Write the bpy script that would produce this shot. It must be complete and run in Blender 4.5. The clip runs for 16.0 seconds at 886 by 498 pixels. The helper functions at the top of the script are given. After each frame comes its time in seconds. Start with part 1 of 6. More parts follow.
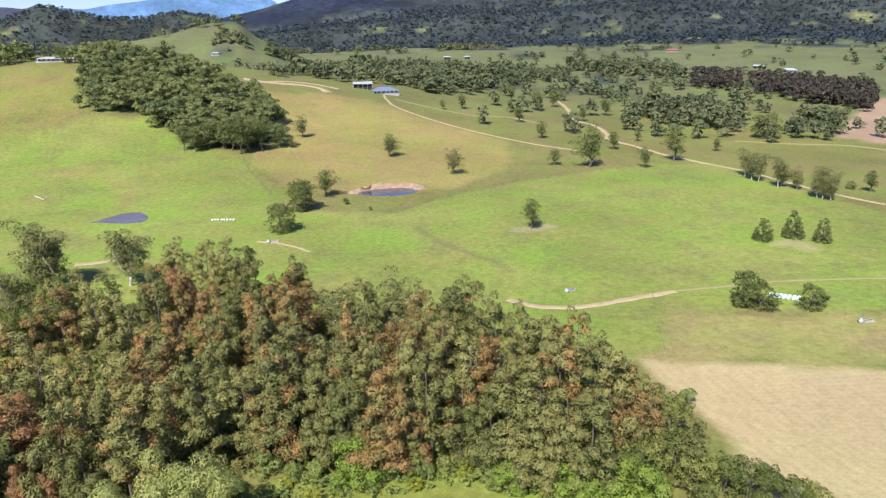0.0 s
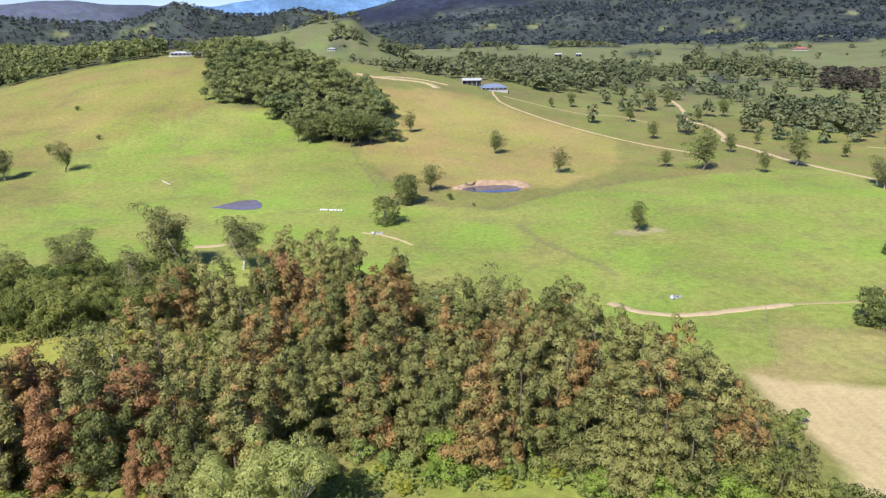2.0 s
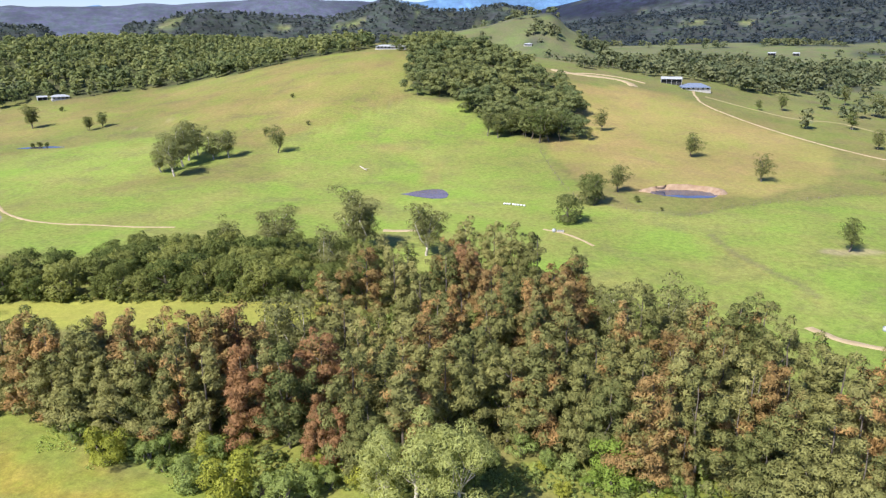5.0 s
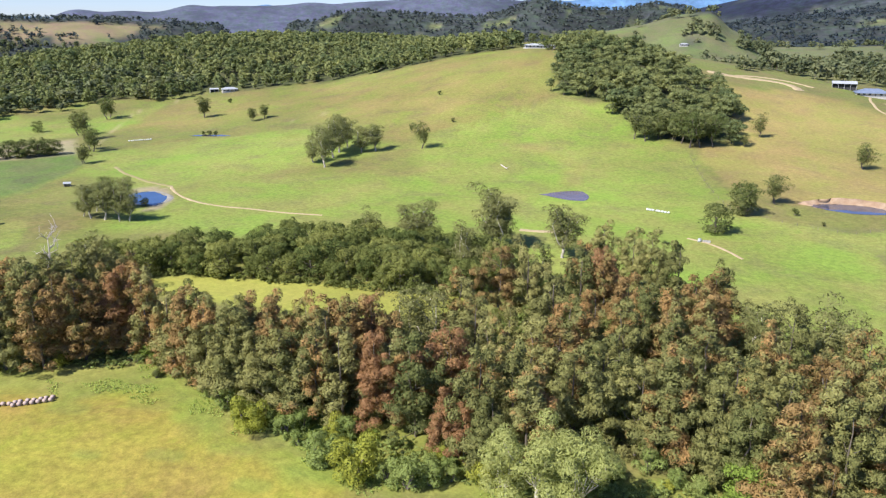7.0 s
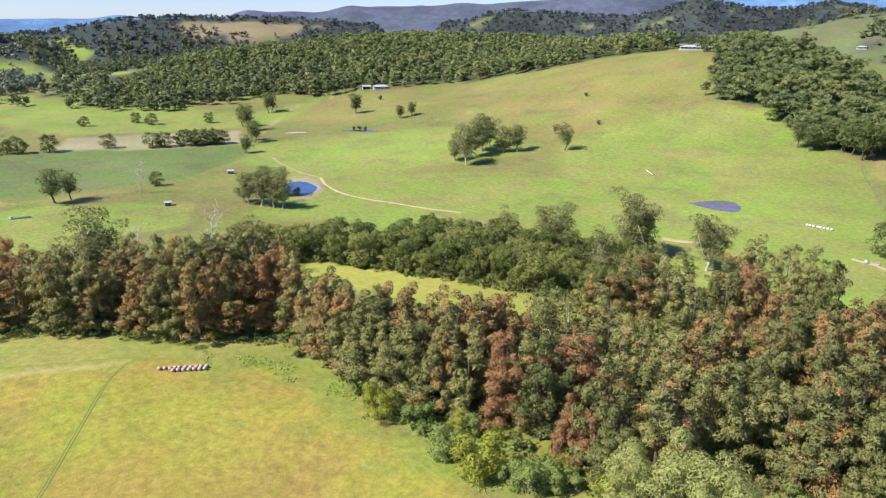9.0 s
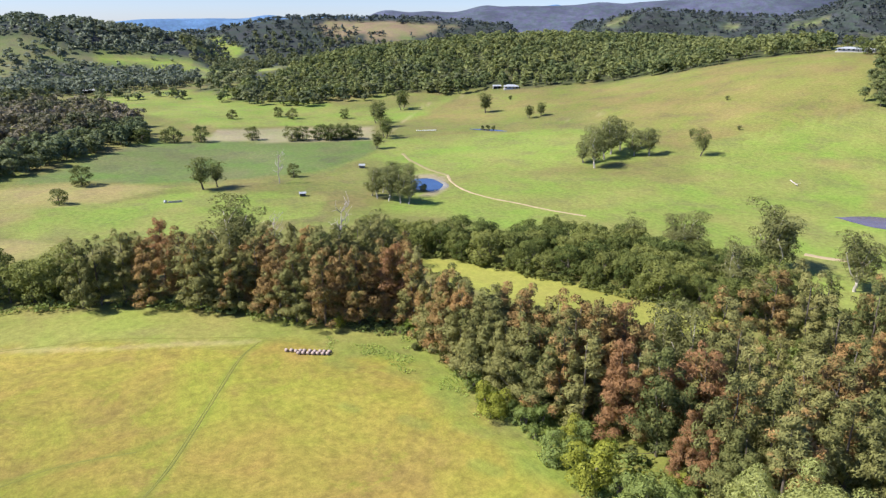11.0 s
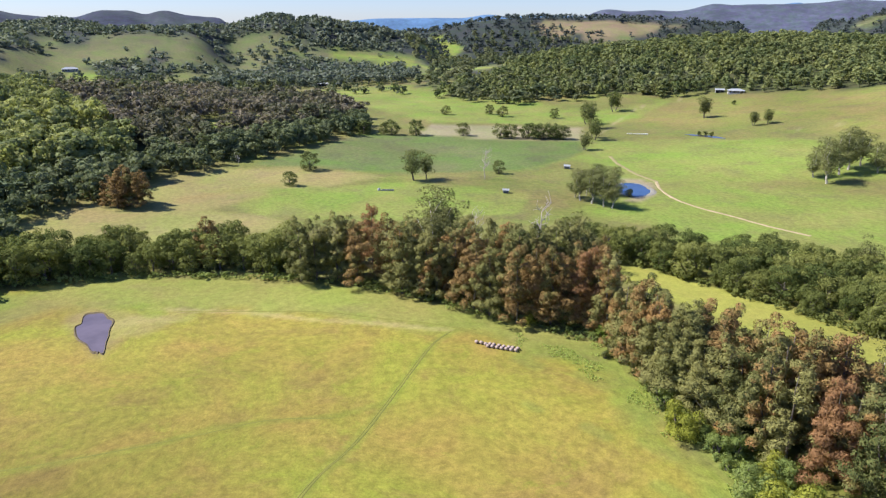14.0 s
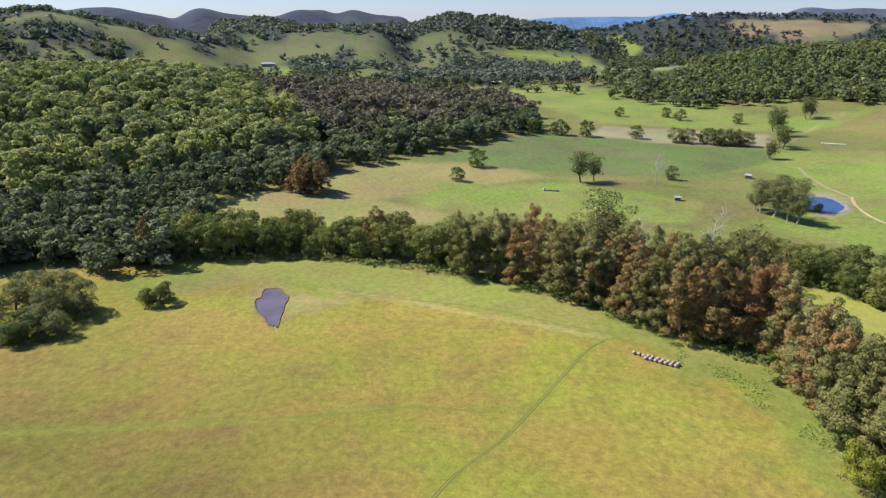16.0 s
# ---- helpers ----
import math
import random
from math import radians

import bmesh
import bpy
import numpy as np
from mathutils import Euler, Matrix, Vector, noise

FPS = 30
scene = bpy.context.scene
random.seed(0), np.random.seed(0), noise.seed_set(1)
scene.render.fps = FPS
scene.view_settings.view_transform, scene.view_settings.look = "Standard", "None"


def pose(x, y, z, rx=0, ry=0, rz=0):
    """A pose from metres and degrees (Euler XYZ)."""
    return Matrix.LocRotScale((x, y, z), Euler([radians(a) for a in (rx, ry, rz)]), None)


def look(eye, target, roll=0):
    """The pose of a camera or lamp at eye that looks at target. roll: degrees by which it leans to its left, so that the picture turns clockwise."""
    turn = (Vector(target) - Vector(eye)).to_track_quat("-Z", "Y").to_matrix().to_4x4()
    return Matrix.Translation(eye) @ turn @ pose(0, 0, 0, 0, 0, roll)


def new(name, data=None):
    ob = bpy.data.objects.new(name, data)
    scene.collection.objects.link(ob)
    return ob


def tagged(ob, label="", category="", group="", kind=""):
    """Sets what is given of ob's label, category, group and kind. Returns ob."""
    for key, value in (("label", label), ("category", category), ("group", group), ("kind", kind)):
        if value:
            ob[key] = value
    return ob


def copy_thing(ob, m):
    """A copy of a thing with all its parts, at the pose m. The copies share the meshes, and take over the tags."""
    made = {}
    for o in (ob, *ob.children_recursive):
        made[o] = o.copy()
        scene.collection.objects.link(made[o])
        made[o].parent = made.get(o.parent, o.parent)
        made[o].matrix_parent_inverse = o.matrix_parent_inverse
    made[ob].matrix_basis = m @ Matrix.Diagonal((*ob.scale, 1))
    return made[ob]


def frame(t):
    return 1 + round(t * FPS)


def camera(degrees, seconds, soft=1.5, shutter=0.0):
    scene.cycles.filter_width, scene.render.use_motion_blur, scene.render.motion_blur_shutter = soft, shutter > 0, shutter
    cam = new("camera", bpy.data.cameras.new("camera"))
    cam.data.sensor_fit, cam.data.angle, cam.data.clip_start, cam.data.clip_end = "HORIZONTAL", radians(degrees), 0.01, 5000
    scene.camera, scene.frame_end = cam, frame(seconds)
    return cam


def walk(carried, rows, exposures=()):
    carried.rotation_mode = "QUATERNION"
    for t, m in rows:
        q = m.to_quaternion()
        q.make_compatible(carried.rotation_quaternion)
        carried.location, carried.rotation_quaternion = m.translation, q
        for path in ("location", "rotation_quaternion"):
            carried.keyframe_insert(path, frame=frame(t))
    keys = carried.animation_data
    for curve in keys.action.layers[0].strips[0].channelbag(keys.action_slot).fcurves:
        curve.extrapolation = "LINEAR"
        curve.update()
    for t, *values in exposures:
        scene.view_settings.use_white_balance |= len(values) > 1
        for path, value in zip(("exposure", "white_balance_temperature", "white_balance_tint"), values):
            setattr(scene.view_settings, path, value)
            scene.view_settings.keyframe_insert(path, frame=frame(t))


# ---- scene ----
cam = camera(64.31, 16.0, soft=1.3)
EYE_HEIGHT = 92.0


def aim(yaw, pitch, roll):
    """The drone hovers on one spot and turns: its pose from degrees."""
    return pose(0, 0, EYE_HEIGHT, 90 + pitch, 0, yaw) @ pose(0, 0, 0, 0, 0, roll)


walk(cam, [
    (0.0, aim(0.02, -17.16, -0.62)),
    (0.5, aim(1.97, -17.20, -0.60)),
    (1.0, aim(4.24, -17.25, -0.58)),
    (1.5, aim(6.53, -17.32, -0.54)),
    (2.0, aim(8.62, -17.33, -0.49)),
    (2.5, aim(10.81, -17.37, -0.43)),
    (3.0, aim(13.05, -17.39, -0.34)),
    (3.5, aim(15.44, -17.43, -0.28)),
    (4.0, aim(18.08, -17.49, -0.23)),
    (4.5, aim(20.90, -17.55, -0.18)),
    (5.0, aim(23.80, -17.59, -0.14)),
    (5.5, aim(26.69, -17.62, -0.09)),
    (6.0, aim(29.55, -17.66, 0.00)),
    (6.5, aim(32.40, -17.65, 0.01)),
    (7.0, aim(35.32, -17.67, 0.04)),
    (7.5, aim(38.24, -17.67, 0.08)),
    (8.0, aim(41.13, -17.68, 0.11)),
    (8.5, aim(44.02, -17.68, 0.14)),
    (9.0, aim(46.86, -17.68, 0.16)),
    (9.5, aim(49.61, -17.69, 0.17)),
    (10.0, aim(52.18, -17.70, 0.19)),
    (10.5, aim(54.68, -17.72, 0.20)),
    (11.0, aim(57.20, -17.73, 0.21)),
    (11.5, aim(59.83, -17.75, 0.22)),
    (12.0, aim(62.58, -17.76, 0.23)),
    (12.5, aim(65.27, -17.77, 0.24)),
    (13.0, aim(68.07, -17.80, 0.22)),
    (13.5, aim(71.04, -17.81, 0.25)),
    (14.0, aim(73.94, -17.84, 0.28)),
    (14.5, aim(77.18, -17.88, 0.28)),
    (15.0, aim(80.69, -17.93, 0.24)),
    (15.5, aim(84.20, -17.96, 0.25)),
    (16.0, aim(87.61, -17.99, 0.31)),
], exposures=[(0.0, 0.85), (3.0, 0.93), (5.5, 0.98), (9.0, 0.96), (12.5, 0.88), (15.0, 0.85), (16.0, 0.66)])

# ---- sky and sun ----
SUN_FROM = Vector((-0.36, -0.93, 0)).normalized()
SUN_HEIGHT = radians(47)
world = bpy.data.worlds.new("world")
scene.world = world
world.use_nodes = True
sky = world.node_tree.nodes.new("ShaderNodeTexSky")
sky.sky_type, sky.sun_disc = "NISHITA", False
sky.sun_elevation, sky.sun_rotation = SUN_HEIGHT, math.atan2(SUN_FROM.x, SUN_FROM.y)
sky.air_density, sky.dust_density, sky.ozone_density = 1.0, 0.1, 3.0
tint = world.node_tree.nodes.new("ShaderNodeMix")
tint.data_type, tint.blend_type = "RGBA", "MULTIPLY"
tint.inputs[0].default_value, tint.inputs[7].default_value = 1.0, (0.77, 0.90, 1.38, 1)
world.node_tree.links.new(sky.outputs[0], tint.inputs[6])
world.node_tree.links.new(tint.outputs[2], world.node_tree.nodes["Background"].inputs[0])
world.node_tree.nodes["Background"].inputs[1].default_value = 0.068
sun = new("sun", bpy.data.lights.new("sun", "SUN"))
sun.data.energy, sun.data.angle, sun.data.color = 4.75, radians(0.53), (1.0, 0.95, 0.87)
sun.matrix_world = look((SUN_FROM * math.cos(SUN_HEIGHT) + Vector((0, 0, math.sin(SUN_HEIGHT)))) * 300, (0, 0, 0))

# ---- materials ----
class Nodes:
    """A small hand for wiring one node material."""

    def __init__(self, name, roughness=0.9):
        self.mat = bpy.data.materials.new(name)
        self.mat.use_nodes = True
        self.tree = self.mat.node_tree
        self.bsdf = self.tree.nodes["Principled BSDF"]
        self.out = self.tree.nodes["Material Output"]
        self.bsdf.inputs["Roughness"].default_value = roughness
        self.bsdf.inputs["Specular IOR Level"].default_value = 0.2

    def add(self, kind, **inputs):
        node = self.tree.nodes.new(kind)
        for key, value in inputs.items():
            self.put(node.inputs[key.replace("_", " ")], value)
        return node

    def put(self, socket, value):
        if isinstance(value, bpy.types.NodeSocket):
            self.tree.links.new(value, socket)
        elif isinstance(value, tuple) and len(value) == 3 and socket.type == "RGBA":
            socket.default_value = (*value, 1)
        else:
            socket.default_value = value

    def place(self):
        return self.add("ShaderNodeNewGeometry").outputs["Position"]

    def noise(self, scale, detail=3.0, rough=0.55, where=None):
        node = self.add("ShaderNodeTexNoise", Scale=scale, Detail=detail, Roughness=rough)
        self.put(node.inputs["Vector"], where or self.place())
        return node.outputs["Fac"]

    def ramp(self, value, low, high, to_low=0.0, to_high=1.0):
        node = self.add("ShaderNodeMapRange")
        for i, v in enumerate((value, low, high, to_low, to_high)):
            self.put(node.inputs[i], v)
        return node.outputs[0]

    def mix(self, fac, a, b, how="MIX"):
        node = self.tree.nodes.new("ShaderNodeMix")
        node.data_type, node.blend_type = "RGBA", how
        for i, v in ((0, fac), (6, a), (7, b)):
            self.put(node.inputs[i], v)
        return node.outputs[2]

    def math(self, how, a, b):
        node = self.tree.nodes.new("ShaderNodeMath")
        node.operation = how
        self.put(node.inputs[0], a)
        self.put(node.inputs[1], b)
        return node.outputs[0]

    def grey(self, value):
        node = self.add("ShaderNodeCombineColor")
        for i in range(3):
            self.put(node.inputs[i], value)
        return node.outputs[0]

    def bump(self, value, strength, distance):
        node = self.add("ShaderNodeBump", Strength=strength, Distance=distance)
        self.put(node.inputs["Height"], value)
        self.put(self.bsdf.inputs["Normal"], node.outputs[0])

    def colour(self, value):
        self.put(self.bsdf.inputs["Base Color"], value)
        return self


def worn(name, a, b, scale, roughness=0.8, metal=0.0, bump=0.3, fine=8.0):
    """A plain surface of two tones, with grain and stains at two scales."""
    n = Nodes(name, roughness)
    where = n.add("ShaderNodeTexCoord").outputs["Object"]
    tone = n.mix(n.ramp(n.noise(scale, 4, where=where), 0.3, 0.7), a, b)
    grain = n.ramp(n.noise(scale * fine, 3, where=where), 0.25, 0.75, 0.82, 1.15)
    n.colour(n.mix(1.0, tone, n.grey(grain), "MULTIPLY"))
    n.bsdf.inputs["Metallic"].default_value = metal
    n.bump(n.noise(scale * fine, 3, where=where), bump, 0.02)
    return n.mat


def leafy(name, a, b, c, patch=0.0, patch_colour=(0.2, 0.1, 0.04), shine=0.8, through_leaf=0.24, stand=False):
    """Foliage: tones a to b from tree to tree, c on some sprays; patch: share of the crown that has turned brown; stand: a whole wood in one mesh."""
    n = Nodes(name, shine)
    per_tree = n.add("ShaderNodeObjectInfo").outputs["Random"]
    per_leaf = n.add("ShaderNodeNewGeometry").outputs["Random Per Island"]
    if stand:
        own = n.add("ShaderNodeAttribute")
        own.attribute_name = "own_tint"
        per_tree = n.math("ADD", n.math("MULTIPLY", own.outputs["Fac"], 0.62), n.ramp(n.noise(0.016, 3, 0.6), 0.36, 0.64, -0.15, 0.53))
    tone = n.mix(per_tree, a, b)
    tone = n.mix(n.ramp(per_leaf, 0.5, 1.0, 0.0, 0.26), tone, c)
    if patch:
        spots = n.noise(0.16, 3, where=n.place())
        tone = n.mix(n.ramp(spots, 0.62 - patch * 0.25, 0.70 - patch * 0.25), tone, n.mix(per_leaf, patch_colour, tuple(v * 1.5 for v in patch_colour)))
    tone = n.mix(1.0, tone, n.grey(n.ramp(n.math("FRACT", n.math("MULTIPLY", per_leaf, 17.3), 0.0), 0.0, 1.0, 0.84, 1.14)), "MULTIPLY")
    n.colour(tone)
    n.bsdf.inputs["Specular IOR Level"].default_value = 0.1
    glow = n.add("ShaderNodeBsdfTranslucent")
    n.put(glow.inputs["Color"], n.mix(1.0, tone, (1.25, 1.3, 0.8), "MULTIPLY"))
    both = n.add("ShaderNodeMixShader")
    n.put(both.inputs[0], through_leaf)
    n.put(both.inputs[1], n.bsdf.outputs[0])
    n.put(both.inputs[2], glow.outputs[0])
    n.put(n.out.inputs["Surface"], both.outputs[0])
    return n.mat


def land_material():
    """Pasture: the painted land colour, haze tint far off, mottled at three scales, with tussock relief."""
    n = Nodes("pasture", 0.95)
    land = n.add("ShaderNodeVertexColor")
    land.layer_name = "land"
    base, lively = land.outputs["Color"], land.outputs["Alpha"]
    bent = n.add("ShaderNodeVectorMath")
    bent.operation = "MULTIPLY_ADD"
    drift = n.add("ShaderNodeTexNoise", Scale=0.02, Detail=3.0)
    n.put(drift.inputs["Vector"], n.place())
    n.put(bent.inputs[0], drift.outputs["Color"])
    bent.inputs[1].default_value = (34, 34, 0)
    n.put(bent.inputs[2], n.place())
    bent = bent.outputs[0]
    broad = n.ramp(n.noise(0.011, 4, 0.55), 0.36, 0.64)
    patches = n.ramp(n.noise(0.026, 5, 0.62, bent), 0.36, 0.64)
    tufts = n.noise(0.42, 4, 0.65)
    fine = n.noise(2.2, 3, 0.7)
    lime = n.mix(1.0, base, (0.86, 1.07, 0.70), "MULTIPLY")
    tan = n.mix(1.0, base, (1.10, 0.95, 1.05), "MULTIPLY")
    mauve = n.mix(1.0, base, (0.82, 0.70, 0.96), "MULTIPLY")
    rank = n.mix(1.0, base, (0.56, 0.80, 0.62), "MULTIPLY")
    tone = n.mix(patches, lime, tan)
    tone = n.mix(n.ramp(n.noise(0.045, 6, 0.7, bent), 0.50, 0.66, 0.0, 0.72), tone, mauve)
    tone = n.mix(n.ramp(n.noise(0.085, 6, 0.75, bent), 0.57, 0.68, 0.0, 0.7), tone, lime)
    tone = n.mix(n.ramp(n.noise(0.16, 5, 0.8), 0.66, 0.74, 0.0, 0.6), tone, rank)
    tone = n.mix(lively, base, tone)
    shade = n.math("MULTIPLY", n.ramp(broad, 0.0, 1.0, 0.88, 1.12), n.ramp(tufts, 0.28, 0.72, n.ramp(lively, 0.0, 1.0, 0.92, 0.75), n.ramp(lively, 0.0, 1.0, 1.08, 1.23)))
    clods = n.ramp(n.noise(0.95, 3, 0.6, bent), 0.30, 0.70, n.ramp(lively, 0.0, 1.0, 0.97, 0.86), n.ramp(lively, 0.0, 1.0, 1.03, 1.12))
    shade = n.math("MULTIPLY", n.math("MULTIPLY", shade, clods), n.ramp(fine, 0.25, 0.75, 0.82, 1.16))
    wild = n.add("ShaderNodeAttribute")
    wild.attribute_name = "wild"
    canopy = n.math("MULTIPLY", n.ramp(n.noise(0.030, 6, 0.78), 0.36, 0.64, 0.5, 1.45), n.ramp(n.noise(0.004, 4, 0.65), 0.36, 0.64, 0.6, 1.4))
    shade = n.math("MULTIPLY", shade, n.ramp(wild.outputs["Fac"], 0.0, 1.0, 1.0, canopy))
    n.colour(n.mix(1.0, tone, n.grey(shade), "MULTIPLY"))
    n.bump(n.math("ADD", tufts, n.math("MULTIPLY", fine, 0.4)), 0.38, 0.4)
    return n.mat


PASTURE = land_material()
BARK = worn("grey_bark", (0.09, 0.075, 0.06), (0.17, 0.145, 0.12), 0.8)
PALE_BARK = worn("pale_gum_bark", (0.34, 0.31, 0.26), (0.50, 0.46, 0.40), 0.6)
DEAD_WOOD = worn("bleached_dead_wood", (0.38, 0.33, 0.30), (0.52, 0.47, 0.43), 0.8)
OAK_GREEN = leafy("river_oak_green", (0.096, 0.113, 0.037), (0.257, 0.243, 0.087), (0.322, 0.305, 0.118), through_leaf=0.09)
OAK_MIXED = leafy("river_oak_turning", (0.135, 0.145, 0.052), (0.244, 0.232, 0.084), (0.311, 0.288, 0.113), 0.5, (0.239, 0.146, 0.058), through_leaf=0.09)
OAK_BROWN = leafy("river_oak_brown", (0.194, 0.124, 0.048), (0.279, 0.182, 0.074), (0.329, 0.233, 0.096), 0.4, (0.153, 0.143, 0.051), through_leaf=0.09)
OAK_RUST = leafy("river_oak_rust", (0.283, 0.156, 0.076), (0.313, 0.180, 0.089), (0.363, 0.234, 0.121))
RAINFOREST = leafy("dense_dark_leaves", (0.080, 0.108, 0.031), (0.236, 0.250, 0.074), (0.252, 0.284, 0.093))
GUM = leafy("gum_leaves", (0.145, 0.155, 0.058), (0.195, 0.195, 0.078), (0.25, 0.25, 0.11))
PALE_LEAF = leafy("pale_silver_leaves", (0.300, 0.325, 0.108), (0.345, 0.366, 0.129), (0.422, 0.441, 0.172))
LIME_LEAF = leafy("lime_leaves", (0.182, 0.259, 0.048), (0.220, 0.287, 0.055), (0.286, 0.356, 0.090))
OLIVE_LEAF = leafy("olive_shrub_leaves", (0.230, 0.258, 0.041), (0.287, 0.296, 0.049), (0.368, 0.378, 0.085))
LUSH = leafy("lush_vine_leaves", (0.171, 0.226, 0.064), (0.237, 0.281, 0.086), (0.308, 0.363, 0.121))
PADDOCK_LEAF = leafy("paddock_tree_leaves", (0.100, 0.128, 0.040), (0.158, 0.168, 0.062), (0.221, 0.231, 0.094))
# leaf colour with some blue added for haze over distance
WOODS = leafy("hill_woods", (0.158, 0.200, 0.099), (0.362, 0.372, 0.141), (0.351, 0.379, 0.180), through_leaf=0.36, stand=True)
SLOPE_WOODS = leafy("slope_gum_leaves", (0.108, 0.142, 0.062), (0.235, 0.250, 0.097), (0.264, 0.290, 0.116), through_leaf=0.28, stand=True)
# most distant trees: blue haze is mixed into the leaf colour
HAZED_FAR_WOODS = leafy("hazed_far_woods", (0.040, 0.055, 0.072), (0.066, 0.084, 0.096), (0.077, 0.095, 0.111), through_leaf=0.25, stand=True)
CLUMP_LEAF = leafy("grey_olive_leaves", (0.150, 0.165, 0.062), (0.205, 0.212, 0.088), (0.27, 0.28, 0.12))


def water(name, mud, roughness=0.06):
    """Still farm water: muddy body, sky reflection mixed into its colour, under a clear sheen."""
    n = Nodes(name, roughness)
    n.colour(n.mix(n.ramp(n.noise(0.12, 3), 0.35, 0.65), mud, tuple(v * 1.35 for v in mud)))
    n.bsdf.inputs["Specular IOR Level"].default_value = 0.5
    n.bsdf.inputs["IOR"].default_value = 1.33
    n.bump(n.noise(0.9, 3), 0.08, 0.05)
    return n.mat


def earth(name, a, b, c):
    """Bare earth of a track: wheel-worn tone, stones and grass creeping in."""
    n = Nodes(name, 0.95)
    tone = n.mix(n.ramp(n.noise(0.35, 4), 0.35, 0.65), a, b)
    tone = n.mix(n.ramp(n.noise(0.9, 5, 0.7), 0.58, 0.70, 0.0, 0.8), tone, c)
    n.colour(n.mix(1.0, tone, n.grey(n.ramp(n.noise(4.0, 3), 0.2, 0.8, 0.8, 1.15)), "MULTIPLY"))
    n.bump(n.noise(3.0, 4), 0.4, 0.1)
    return n.mat


RED_WOODS = leafy("dark_red_woods", (0.052, 0.058, 0.044), (0.088, 0.066, 0.056), (0.10, 0.085, 0.065), stand=True)
# brown and green leaves, blue raised to stand for distance haze
BROWN_WOODS = leafy("greyish_brown_woods", (0.090, 0.106, 0.057), (0.219, 0.188, 0.146), (0.235, 0.210, 0.164), through_leaf=0.25, stand=True)
# sky reflection put into these water colours as blue, violet in the muddy one
BLUE_WATER = water("pond_water", (0.030, 0.060, 0.13), 0.05)
MUD_WATER = water("muddy_water", (0.105, 0.085, 0.100), 0.10)
DAM_WATER = water("dam_water", (0.05, 0.055, 0.085), 0.06)
DIRT = earth("pale_dirt", (0.34, 0.265, 0.155), (0.41, 0.325, 0.20), (0.20, 0.185, 0.07))
FAINT_DIRT = earth("grassy_dirt", (0.25, 0.22, 0.10), (0.28, 0.24, 0.12), (0.18, 0.185, 0.055))
RED_BANK = earth("cut_clay_bank", (0.10, 0.078, 0.045), (0.15, 0.12, 0.07), (0.18, 0.16, 0.055))
SILT = earth("grey_silt", (0.21, 0.20, 0.17), (0.28, 0.265, 0.23), (0.18, 0.18, 0.08))
CLAY = earth("cut_clay", (0.26, 0.175, 0.115), (0.34, 0.25, 0.175), (0.20, 0.16, 0.08))
RUT_GRASS = earth("pressed_green_grass", (0.150, 0.158, 0.036), (0.185, 0.180, 0.040), (0.24, 0.205, 0.046))
# haze across the flats is painted in: leaves lightened and blued
HAZED_WEST_WOODS = leafy("hazed_west_woods", (0.105, 0.134, 0.105), (0.183, 0.205, 0.151), (0.205, 0.227, 0.176), through_leaf=0.25, stand=True)
# valley and riverside leaves, slightly blued for distance haze
DARK_WOODS = leafy("valley_woods", (0.094, 0.121, 0.066), (0.175, 0.185, 0.094), (0.200, 0.223, 0.120), through_leaf=0.28, stand=True)
RIVER_WOODS = leafy("riverside_leaves", (0.097, 0.128, 0.070), (0.169, 0.192, 0.096), (0.216, 0.243, 0.131), stand=True)
# foothill leaves greyed and blued to stand for haze
HAZED_FOOTHILL_WOODS = leafy("hazed_foothill_woods", (0.058, 0.074, 0.078), (0.101, 0.118, 0.108), (0.114, 0.132, 0.121), through_leaf=0.25, stand=True)
WEED_LEAF = leafy("low_weed_leaves", (0.300, 0.400, 0.108), (0.388, 0.462, 0.125), (0.525, 0.600, 0.172), through_leaf=0.3, stand=True)

# ---- the shape of the land ----
# hills: azimuth (degrees left of +y), distance, height, half-widths across and along the line of sight, turn
HILLS = [
    (27, 790, 62, 172, 175, -12), (6, 830, 14, 130, 170, 0), (10, 1500, 45, 420, 330, 0),
    (-20, 2100, 58, 700, 500, 0), (50, 1210, 68, 290, 200, 8), (30, 1150, 18, 160, 150, 0),
    (112, 640, 28, 200, 130, 0), (127, 700, 8, 200, 160, 0), (4, 2900, 80, 420, 200, 0), (-14, 2800, 90, 300, 200, 0),
    (-5, 3900, 330, 1250, 520, 0), (-30, 3700, 300, 900, 500, 0), (10, 3900, 40, 260, 400, 0), (140, 2000, 120, 700, 500, 0), (175, 1800, 110, 900, 600, 0),
    (-75, 2200, 130, 900, 600, 0), (-130, 1900, 110, 900, 600, 0),
]


def ridge(distance, along, start, step, tops):
    """A ridge of overlapping hilltops at one distance, from azimuth start on."""
    for i, top in enumerate(tops):
        HILLS.append((start + i * step, distance, top, 0.68 * radians(step) * distance, along, 0))


ridge(4800, 150, 12.5, 1.5, [172, 107, 131, 140, 145, 159, 151, 138, 131, 103, 157])  # range beyond the mountains, tinted blue for haze
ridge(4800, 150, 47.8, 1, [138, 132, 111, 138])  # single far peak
ridge(4800, 150, 60, 1.5, [89, 59, 79, 76, 86, 90, 76, 100, 67, 70, 67, 69, 69, 72, 58, 48, 71])  # low range down the valley, tinted blue for haze
